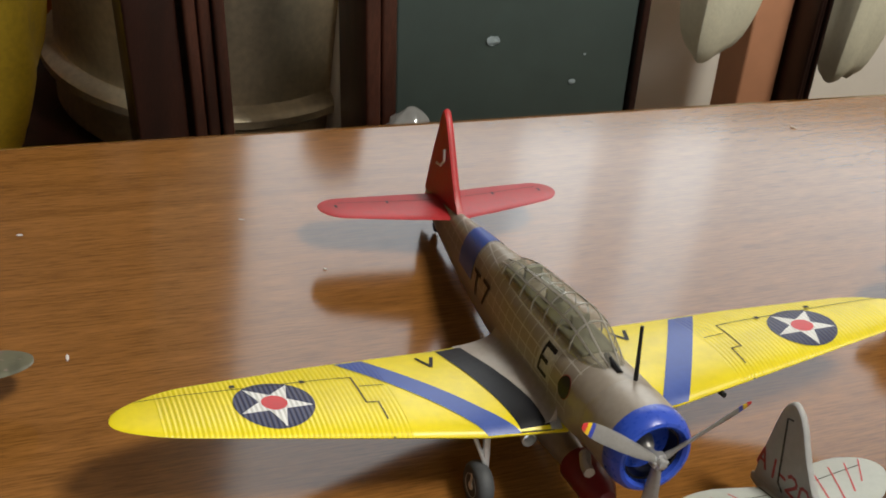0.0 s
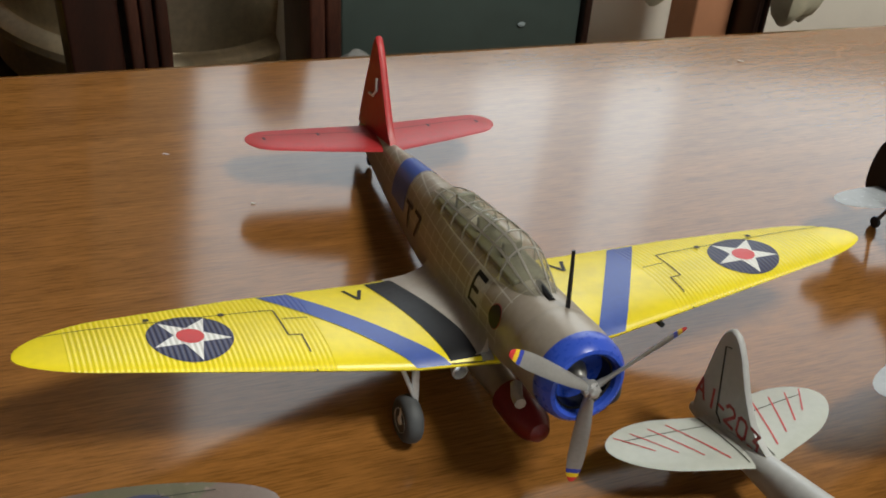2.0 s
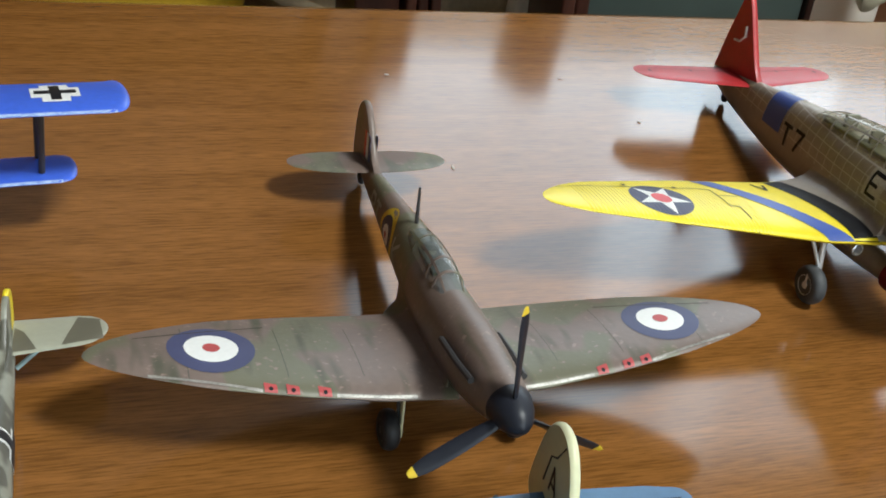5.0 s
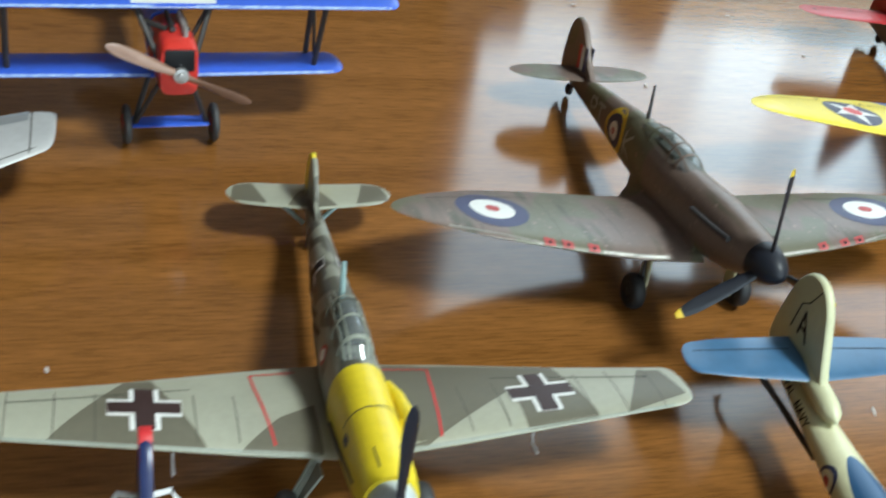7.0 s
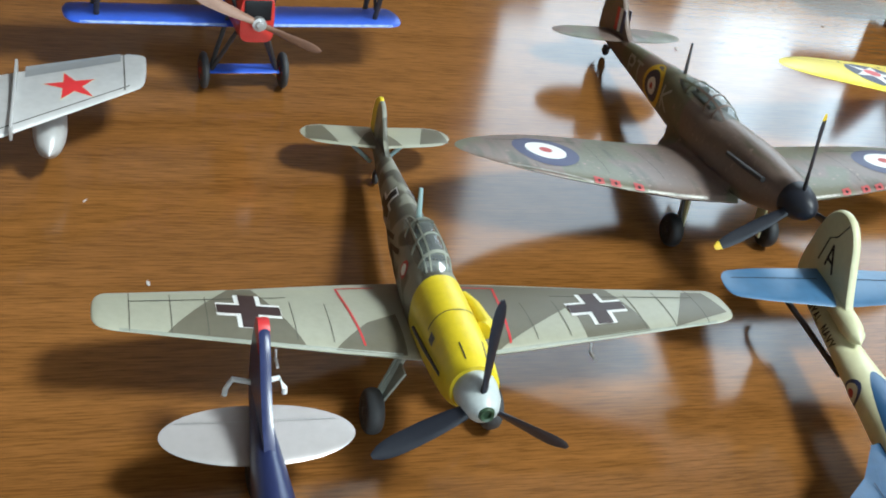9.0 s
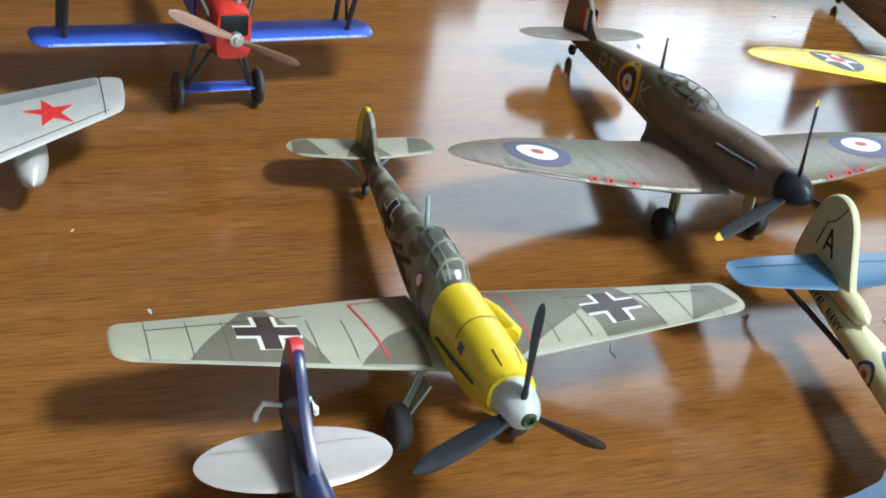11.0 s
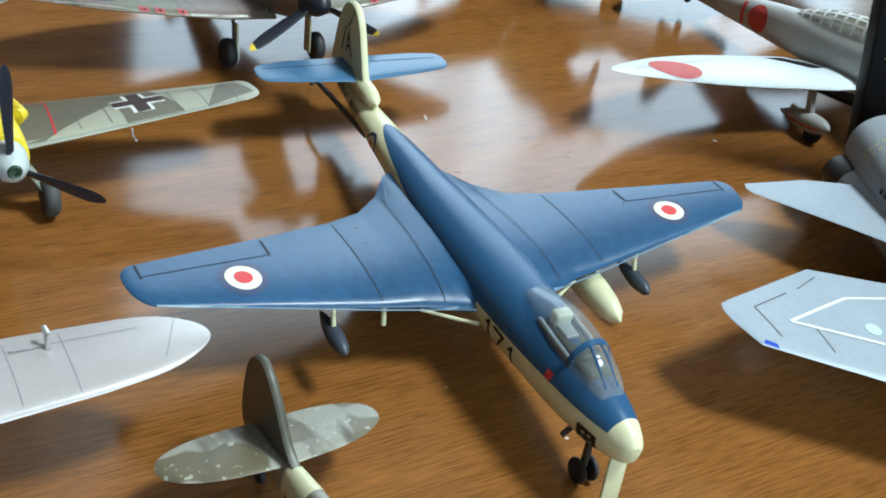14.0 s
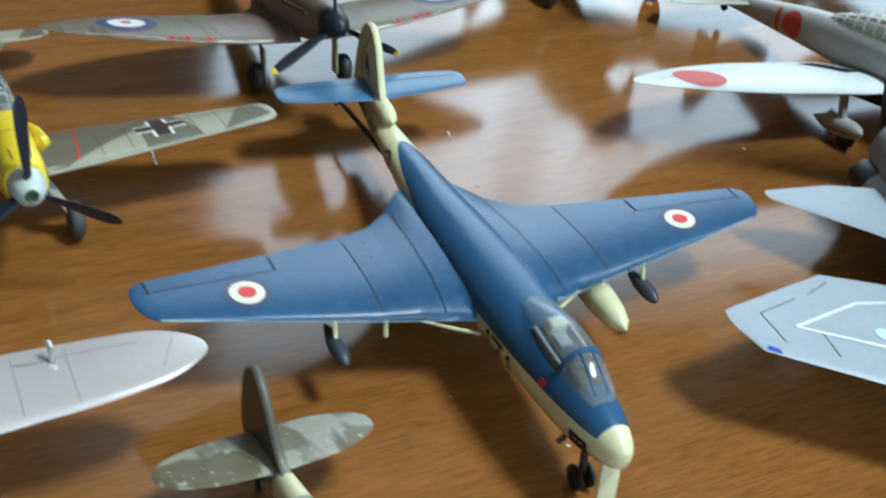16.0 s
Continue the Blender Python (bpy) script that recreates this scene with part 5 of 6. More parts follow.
# ---- the other models ----
def biplane():
    r = stand("model_biplane", "blue and red model biplane with brown propeller", -148.5, (-0.2127, 0.1092), 8.0, 0.0003)
    bw = mat("bright blue paint", (0.05, 0.12, 0.62), 0.35, vary=0.18, scale=70, bump=0.15)
    redp = mat("red nose paint", (0.55, 0.035, 0.025), 0.32, vary=0.15, scale=70)
    edge = mat("chipped wing edge", (0.40, 0.50, 0.60), 0.45, vary=0.6, scale=500, color2=(0.05, 0.12, 0.5))
    strut = mat("dark strut paint", (0.035, 0.03, 0.028), 0.5, vary=0.2, scale=200)
    body = Body([(13.5, 4.6, 19, 31.5, 5), (10, 5.0, 18.4, 33, 4), (2, 5.2, 18, 33.6, 3.2), (-8, 5.2, 18, 33.2, 3), (-20, 4.6, 18.6, 32.4, 3), (-45, 3.0, 20.5, 30, 2.6), (-72, 1.0, 23, 27.5, 2.4)], 4)
    bm = bmesh.new()
    body.build(bm, 28, 99, -6)
    part("nose", bm, redp, r, "glossy red engine cowling")
    bm = bmesh.new()
    body.build(bm, 28, -6, -99)
    part("fuselage", bm, bw, r)
    bm = bmesh.new()
    box(bm, -3.7 * MM, 3.7 * MM, 13.2 * MM, 13.9 * MM, 25.4 * MM, 31 * MM, 0.25 * MM)
    part("radiator", bm, black, r, "black radiator")
    for side in (1, -1):
        bm = bmesh.new()
        tube(bm, [Vector((side * 1.7 - 0.9, 8 - 12 * f, 34.2)) * MM for f in (0, 0.5, 1)], 0.75 * MM, 8)
        part("gun", bm, gunmetal, r)
    for k in range(6):
        bm = bmesh.new()
        tube(bm, [Vector((-2.0, 9.5 - 2.2 * k, 33)) * MM, Vector((-2.0, 9.5 - 2.2 * k, 35.4)) * MM], 0.7 * MM, 8, 0.5 * MM)
        part("rocker_box", bm, steel, r)
    rod(r, "exhaust", [(2.2, 6, 33.6), (5.8, 3.5, 34.2), (8.0, 1, 34.2)], 0.8, strut)
    wp = mat("pale centre section", (0.66, 0.67, 0.66), 0.45, vary=0.08, scale=120)
    for rows, nm in (([(0, 5.0, -15, 38.6, 0.10), (56, 5.0, -14, 38.6, 0.09), (61, 3.6, -15.5, 38.6, 0.08)], "upper_wing"), ([(3, -2.0, -18, 17.2, 0.11), (44, -2.0, -17.4, 17.6, 0.10), (48.6, -3.4, -16.5, 17.7, 0.08)], "lower_wing")):
        for side in (1, -1):
            w = Wing(rows, side, 0.06, 0.5, 0.03, 2.4)
            bm = bmesh.new()
            w.build(bm, 18, 12)
            wg = part(nm, bm, bw, r)
            strip("worn_edge", w, ((5, w.section(5)[0] - 0.02), (rows[-1][0] - 4, w.section(rows[-1][0] - 5)[0] - 0.02), (rows[-1][0] - 4, w.section(rows[-1][0] - 5)[0] - 0.7), (5, w.section(5)[0] - 0.7)), edge, wg, lift=0.03, nu=24, nv=2)
            if nm == "upper_wing":
                strip("centre_section", w, ((0, 4.99), (10.5, 4.99), (10.5, -17), (0, -17)), wp, wg, lift=0.1, nu=8, nv=12)
                for hw, hl, mt, lf in ((3.2, 5.6, white, 0.1), (1.2, 4.8, black, 0.16)):
                    strip("cross_bar", w, ((44 - hl, -5.5 + hw), (44 + hl, -5.5 + hw), (44 + hl, -5.5 - hw), (44 - hl, -5.5 - hw)), mt, wg, lift=lf)
                    strip("cross_bar", w, ((44 - hw, -5.5 + hl), (44 + hw, -5.5 + hl), (44 + hw, -5.5 - hl), (44 - hw, -5.5 - hl)), mt, wg, lift=lf + 0.02)
    for side in (1, -1):
        rod(r, "wing_strut", [(side * 40, -6.5, 17.8), (side * 40, 1.5, 38.4)], 0.8, strut)
        rod(r, "wing_strut", [(side * 40, -16, 17.8), (side * 40, -12, 38.4)], 0.8, strut)
        rod(r, "wing_strut", [(side * 40, -7, 21), (side * 40, -12, 37.6)], 0.5, strut)
        rod(r, "cabane_strut", [(side * 4.6, 9, 27), (side * 9.5, 1.5, 38.4)], 0.75, strut)
        rod(r, "cabane_strut", [(side * 4.8, 2, 30), (side * 9.5, 0.5, 38.4)], 0.6, strut)
        rod(r, "gear_strut", [(side * 4.2, 7, 19), (side * 9.4, 1.2, 5.4)], 0.65, strut)
        rod(r, "gear_strut", [(side * 4.2, -5, 19), (side * 9.4, 0, 5.4)], 0.65, strut)
        wheel(r, side * 11.4, 0.7, 5.1, 5.2, 1.9, tyre, redp, "grey tyre with red hub")
    w = Wing([(0, 3.2, -3.4, 5.2, 0.14), (10.2, 3.2, -3.4, 5.2, 0.14)], 1, 0.01, 0.5, 0.0)
    bm = bmesh.new()
    w.build(bm, 6, 10)
    Wing([(0, 3.2, -3.4, 5.2, 0.14), (10.2, 3.2, -3.4, 5.2, 0.14)], -1, 0.01, 0.5, 0.0).build(bm, 6, 10)
    part("axle_fairing", bm, bw, r, "blue axle fairing between the wheels")
    wood_prop = mat("brown laminated wood", (0.26, 0.15, 0.105), 0.4, vary=0.25, scale=250)
    propeller(r, (0, 15.6, 25.2), 19.6, 3.3, (66, 246), wood_prop, (), "brown wooden two-bladed propeller", pitch=20)
    bm = bmesh.new()
    lathe(bm, [(a * MM, b * MM) for a, b in ((0.2, 17.4), (0.9, 17.3), (1.2, 16.6), (1.9, 16.5), (1.9, 14.8), (0.8, 13))], 16, pose(0, 0, 25.2 * MM))
    part("propeller_boss", bm, steel, r)
    tailplane(r, [(0, -52, -72, 28.5, 0.05), (12, -58, -72.5, 28.5, 0.05), (20, -64, -72, 28.5, 0.05)], bw, 0.4)
    fin(r, "fin", [(-60, 28), (-64, 32), (-68, 36.5), (-73, 37.5), (-78, 33), (-78.5, 27), (-74, 24)], 1.2, wp, "pale fin and rudder")
    rod(r, "tail_skid", [(0, -68, 24), (0, -74, 11.6)], 0.6, strut)
    return r


biplane()


def dive_bomber():
    r = stand("model_dive_bomber", "pale grey model dive bomber with red discs and red-striped tail", -150.8, (0.0885, 0.1969), 11.0, 0.0)
    gp = mat("pale grey paint", (0.42, 0.425, 0.42), 0.38, vary=0.14, scale=60, bump=0.1)
    wing_p = mat("pale blue-grey wing paint", (0.68, 0.74, 0.78), 0.40, vary=0.1, scale=60, bump=0.1)
    tail_p = mat("pale green-grey tail paint", (0.44, 0.46, 0.42), 0.42, vary=0.1, scale=60, bump=0.1)
    body = Body([(112, 8.2, -3, 14.5, 2), (100, 8.3, -3.4, 15.4, 2), (88, 7.9, -3, 15.6, 2.1), (70, 7.0, -1.6, 16, 2.1), (50, 5.7, 0.6, 15.4, 2), (30, 4.2, 3, 13.6, 2), (12, 2.8, 5, 11.6, 2), (-4, 1.2, 6.6, 10.2, 2), (-8, 0.5, 7.4, 9.6, 2)])
    bm = bmesh.new()
    body.build(bm, 36)
    part("fuselage", bm, gp, r)
    bm = bmesh.new()
    lathe(bm, [(a * MM, b * MM) for a, b in ((8.3, 108), (9.2, 110), (9.4, 118), (8.6, 122), (7.4, 122.4), (7.0, 121), (7.0, 112))], 32, pose(0, 0, 5.8 * MM))
    part("cowling", bm, black, r)
    propeller(r, (0, 124, 5.8), 22, 3.4, (20, 140, 260), prop_grey, (), "", pitch=25)
    rows = [(5, 96, 60.5, -0.4, 0.12), (20, 94.6, 57.5, 0.6, 0.115), (50, 89, 55.5, 3.4, 0.10), (75, 83, 57.5, 5.8, 0.085), (99.5, 77, 61, 8.2, 0.07)]
    for side in (1, -1):
        w = Wing(rows, side, 0.4, 0.5, 0.015, 2.1)
        bm = bmesh.new()
        w.build(bm, 26, 14)
        wg = part("wing", bm, wing_p, r, "pale blue-grey wing with red disc")
        disc("red_disc", w, 75, 72.0, 8.8, red_disc, wg, lift=0.1)
        strip("walkway", w, ((9, 80), (16, 80), (21, 63.4), (14, 63.0)), black, wg, lift=0.12)
        strip("aileron_line", w, ((52, 66), (90, 69.5), (90, 69.2), (52, 65.7)), panel_line, wg, lift=0.06)
        rod(r, "gear_leg", [(side * 25, 89, -1), (side * 25, 90, -9)], 1.5, gp)
        pod(r, "wheel_fairing", side * 25, 99.5, -11.5, 22, 3.4, gp, "grey wheel fairing with a red band", tail=0.6)
        belt = pod(r, "red_band", side * 25, 99.0, -12.0, 21, 3.62, red_mark, "dark red band along the fairing", tail=0.6)
        for v in belt.data.vertices:
            v.co.z = -12.0 * MM + (v.co.z + 12.0 * MM) * 0.28
        wheel(r, side * 25, 93, -14.4, 3.8, 2.0, dark_tyre, gunmetal)
        body_disc("red_disc", body, 43, 8.6, 5.0, side, red_disc, r, lift=0.15)
        body_patch("red_stripe", body, lambda u, v, side=side: body.side_z(34 + 1.8 * u, 4.2 + 8.6 * v, side, 0.14), 2, 10, red_mark, r)
    for (w, ob) in tailplane(r, [(2, 18.8, -1.5, 9.9, 0.08), (15, 15.0, -4.6, 10.2, 0.075), (31, 10.0, -5.2, 10.6, 0.07)], tail_p, 0.42, tipy=0.5):
        for s0 in (8.5, 13.5, 18.5, 23):
            strip("red_line", w, ((s0 - 2, 14.5 - (s0 - 8) * 0.55), (s0 - 1.55, 14.5 - (s0 - 8) * 0.55), (s0 + 4.4, -1.6), (s0 + 4, -1.6)), red_mark, ob, lift=0.1, nu=2, nv=14)
        strip("hinge_line", w, ((4, 2.2), (26, 0.6), (26, 0.3), (4, 1.9)), panel_line, ob, lift=0.07)
        strip("root_line", w, ((3.3, 17), (3.7, 17), (3.7, -1.5), (3.3, -1.5)), panel_line, ob, lift=0.1, nu=2, nv=8)
    fin(r, "fin", [(19, 12), (13.5, 15.5), (9, 22.5), (5.4, 30.5), (2.8, 34.0), (0.2, 34.4), (-2.4, 30.5), (-5.0, 20), (-6.8, 11), (-6.6, 7)], 1.7, gp, "grey fin with red code")
    lettering("code", "AI-203", lambda a, b: Vector((1.0, -6.2 + a * 0.92, 14.0 + b - a * 0.12)) * MM, 4.6, 0.8, red_dull, r)
    rod(r, "rudder_line", [(0.9, 2.0, 30.5), (0.92, 0.2, 30), (0.95, 1.4, 13), (0.95, 3.4, 11.2)], 0.2, panel_line)
    canopy(r, [(102, 3.0, 14.4, 15.4), (98, 4.0, 14.4, 18.8), (90, 4.4, 14.6, 20.8), (78, 4.4, 14.8, 20.6), (66, 3.8, 14.8, 18.4), (58, 2.8, 14.8, 16.0)], (97, 92.5, 88, 83.5, 79, 74.5, 70, 65, 61), (35, 62, 90, 118, 145), clear, white, fw=0.9, label="long clear canopy with pale frames")
    rod(r, "bomb", [(0, 96, -7), (0, 92, -8), (0, 74, -8), (0, 66, -7)], 2.2, gunmetal)
    wheel(r, 0, 2, 4.6, 1.8, 1.2, dark_tyre, gunmetal)
    return r


red_disc = mat("red disc decal", (0.50, 0.055, 0.045), 0.5, vary=0.12, scale=120)
dive_bomber()


def swept_jet():
    r = stand("model_swept_jet", "silver model swept-wing jet with red stars and a drop tank", -153.8, (-0.2884, 0.0398), 0.0, 0.0)
    sp = mat("silver paint skin", (0.52, 0.52, 0.52), 0.34, metal=0.25, vary=0.12, scale=60, bump=0.1)
    dk = mat("darker silver panel", (0.30, 0.31, 0.32), 0.4, metal=0.25, vary=0.12, scale=60)
    body = Body([(76, 7.5, 10, 26, 2), (70, 9.2, 8.5, 27.5, 2), (50, 10.2, 7.5, 28.5, 2), (20, 10.4, 7.5, 28.5, 2), (-10, 9.6, 8.6, 27.6, 2), (-40, 7.2, 11, 25.4, 2), (-58, 5.6, 12.4, 23.6, 2)])
    bm = bmesh.new()
    body.build(bm, 36)
    part("fuselage", bm, sp, r)
    rows = [(7, 47.5, 11.5, 18.8, 0.09), (28, 33, 3.2, 18.4, 0.085), (66, 4.4, -13.8, 17.8, 0.075), (70.4, 0.8, -13.6, 17.7, 0.07)]
    for side in (1, -1):
        w = Wing(rows, side, 0.035, 0.85, 0.01, 3.0)
        bm = bmesh.new()
        w.build(bm, 28, 14)
        wg = part("wing", bm, sp, r, "silver swept wing")
        star("red_star", w, 52, 4.6, 6.6, red_mark, wg, lift=0.14, turn=0.35)
        star("star_edge", w, 52, 4.6, 7.2, mat("pale star edge", (0.62, 0.58, 0.42), 0.5), wg, lift=0.08, turn=0.35)
        strip("dark_panel", w, ((41, 1.0), (64, -9.2), (64, -13.6), (41, -4.6)), dk, wg, lift=0.07)
        strip("dark_panel", w, ((22, 35), (31, 29), (31, 3.0), (22, 7)), dk, wg, lift=0.07)
        strip("tip_line", w, ((64.6, 4.4), (64.9, 4.2), (64.9, -13.2), (64.6, -13)), panel_line, wg, lift=0.07, nu=2, nv=8)
        strip("leading_edge_line", w, ((30, 29.0), (66, 2.4), (66, 2.1), (30, 28.7)), panel_line, wg, lift=0.07)
        bm = bmesh.new()
        box(bm, (side * 39 - 0.35) * MM, (side * 39 + 0.35) * MM, -3 * MM, 26.5 * MM, 17.6 * MM, 21.4 * MM, 0.15 * MM)
        part("wing_fence", bm, sp, r, "thin upright wing fence")
        pod(r, "drop_tank", side * 47, 21.5, 9.8, 38, 4.1, sp, "rounded silver drop tank", tail=0.7)
        rod(r, "tank_strut", [(side * 47, 8, 12), (side * 47, 6, 18)], 1.0, sp)
        rod(r, "gear_leg", [(side * 30, 18, 18), (side * 30, 18, 4)], 0.9, steel)
        wheel(r, side * 30, 18, 3.8, 3.8, 2.0, dark_tyre, gunmetal)
    fin(r, "fin", [(-28, 25), (-44, 36), (-56, 52), (-62, 56), (-70, 56), (-72, 48), (-66, 34), (-60, 23)], 2.2, sp)
    tailplane(r, [(0, -48, -62, 44, 0.07), (24, -66, -74, 44, 0.06)], sp, 0.08)
    wheel(r, 0, 62, 3.4, 3.4, 2.0, dark_tyre, gunmetal)
    rod(r, "nose_leg", [(0, 62, 12), (0, 62, 3.6)], 0.9, steel)
    return r


swept_jet()


def silver_floatless():
    r = stand("model_silver_aircraft", "silver-white model aircraft with a blue and red fin", -153.8, (-0.1592, -0.0269), 0.0, 0.0)
    sp = mat("pale silver paint", (0.50, 0.475, 0.475), 0.32, metal=0.25, vary=0.08, scale=60, bump=0.1)
    bl = mat("dark blue fin paint", (0.025, 0.035, 0.11), 0.3, vary=0.2, scale=80)
    body = Body([(100, 6.0, 14, 30, 2), (90, 7.6, 12, 33, 2), (72, 8.0, 11.5, 35, 2), (52, 7.4, 12, 34, 2), (32, 5.0, 14, 29, 2), (12, 2.8, 15.5, 25, 2), (-6, 1.2, 17, 21.5, 2)])
    bm = bmesh.new()
    body.build(bm, 32)
    part("fuselage", bm, sp, r, "silver-white fuselage")
    bm = bmesh.new()
    body_rows = Body([(40, 5.6, 16, 31.0, 2), (20, 3.9, 16.5, 27.4, 2), (0, 2.0, 17.6, 24.0, 2), (-9, 1.2, 18.5, 22, 2)], 4)
    body_rows.build(bm, 24)
    part("rear_fuselage", bm, bl, r, "dark blue rear fuselage")
    rows = [(5, 74, 50, 24.2, 0.13), (16, 73, 51.5, 24.6, 0.12), (40, 72, 53.5, 25.8, 0.11), (55, 70.5, 55, 26.6, 0.10), (62.5, 69, 56.5, 27, 0.09)]
    for side in (1, -1):
        w = Wing(rows, side, 0.24, 0.45, 0.015, 2.1)
        bm = bmesh.new()
        w.build(bm, 22, 14)
        wg = part("wing", bm, sp, r, "silver-white wing with rounded tip")
        for s0 in (16, 19, 26, 36):
            strip("panel_seam", w, ((s0, 71), (s0 + 0.25, 71), (s0 + 0.25, 54.6), (s0, 54.6)), silver_line, wg, lift=0.06, nu=2, nv=8)
        strip("tip_line", w, ((52.5, 67.5), (52.75, 67.5), (57.5, 57.5), (57.25, 57.5)), silver_line, wg, lift=0.06, nu=2, nv=10)
        strip("aileron_line", w, ((26, 57.0), (50, 58.4), (50, 58.1), (26, 56.7)), silver_line, wg, lift=0.06)
        strip("aileron_ridge", w, ((27, 57.6), (34, 58.0), (34, 57.1), (27, 56.8)), sp, wg, lift=0.35, nu=6, nv=2)
        rod(r, "aileron_horn", [(side * 33.5, 58.5, 26.4), (side * 33.5, 57.6, 29.4), (side * 33.3, 56.0, 29.4)], 0.6, steel)
        pod(r, "wing_pod", side * 11.5, 82, 22.5, 47, 4.4, mat("grey pod paint", (0.30, 0.30, 0.31), 0.35, metal=0.3, vary=0.15, scale=80), "grey pointed pod under the wing", tail=0.75)
        wheel(r, side * 16, 74, 4.2, 4.2, 2.4, dark_tyre, gunmetal)
        rod(r, "gear_leg", [(side * 16, 72, 23), (side * 16, 74, 4.2)], 1.0, sp)
        rod(r, "tail_bracket", [(side * 0.6, -9, 21.8), (side * 4.4, -9.4, 22.4), (side * 5.6, -8.8, 20.4), (side * 5.7, -8.6, 19)], 0.55, white)
    for (w, ob) in tailplane(r, [(0, 7.8, -6.8, 17.8, 0.09), (18.2, 7.4, -6.6, 17.8, 0.08)], sp, 0.9, tipy=0.5):
        strip("hinge_line", w, ((1, -2.2), (15, -2.6), (15, -2.9), (1, -2.5)), steel, ob, lift=0.12)
    fin(r, "fin", [(16, 24), (8, 27), (1, 31), (-5, 35.6), (-9, 37), (-12.5, 34.5), (-13.5, 27), (-11, 19)], 2.0, bl, "dark blue fin with red tip")
    fin(r, "fin_tip", [(-4.5, 33.4), (-7.2, 36.4), (-9.4, 37.5), (-11.8, 36.2), (-12.4, 33.4)], 2.15, red_mark)
    canopy(r, [(86, 3.0, 32.5, 33.5), (78, 4.2, 33, 38), (68, 4.2, 33, 38.4), (56, 3.2, 32.4, 34)], (77, 68), (60, 120), clear_bright, sp, fw=0.8)
    wheel(r, 0, -2, 6.0, 6.0, 1.4, dark_tyre, gunmetal)
    rod(r, "tail_strut", [(0, 0, 18), (0, -2, 6)], 0.8, steel)
    return r


silver_floatless()


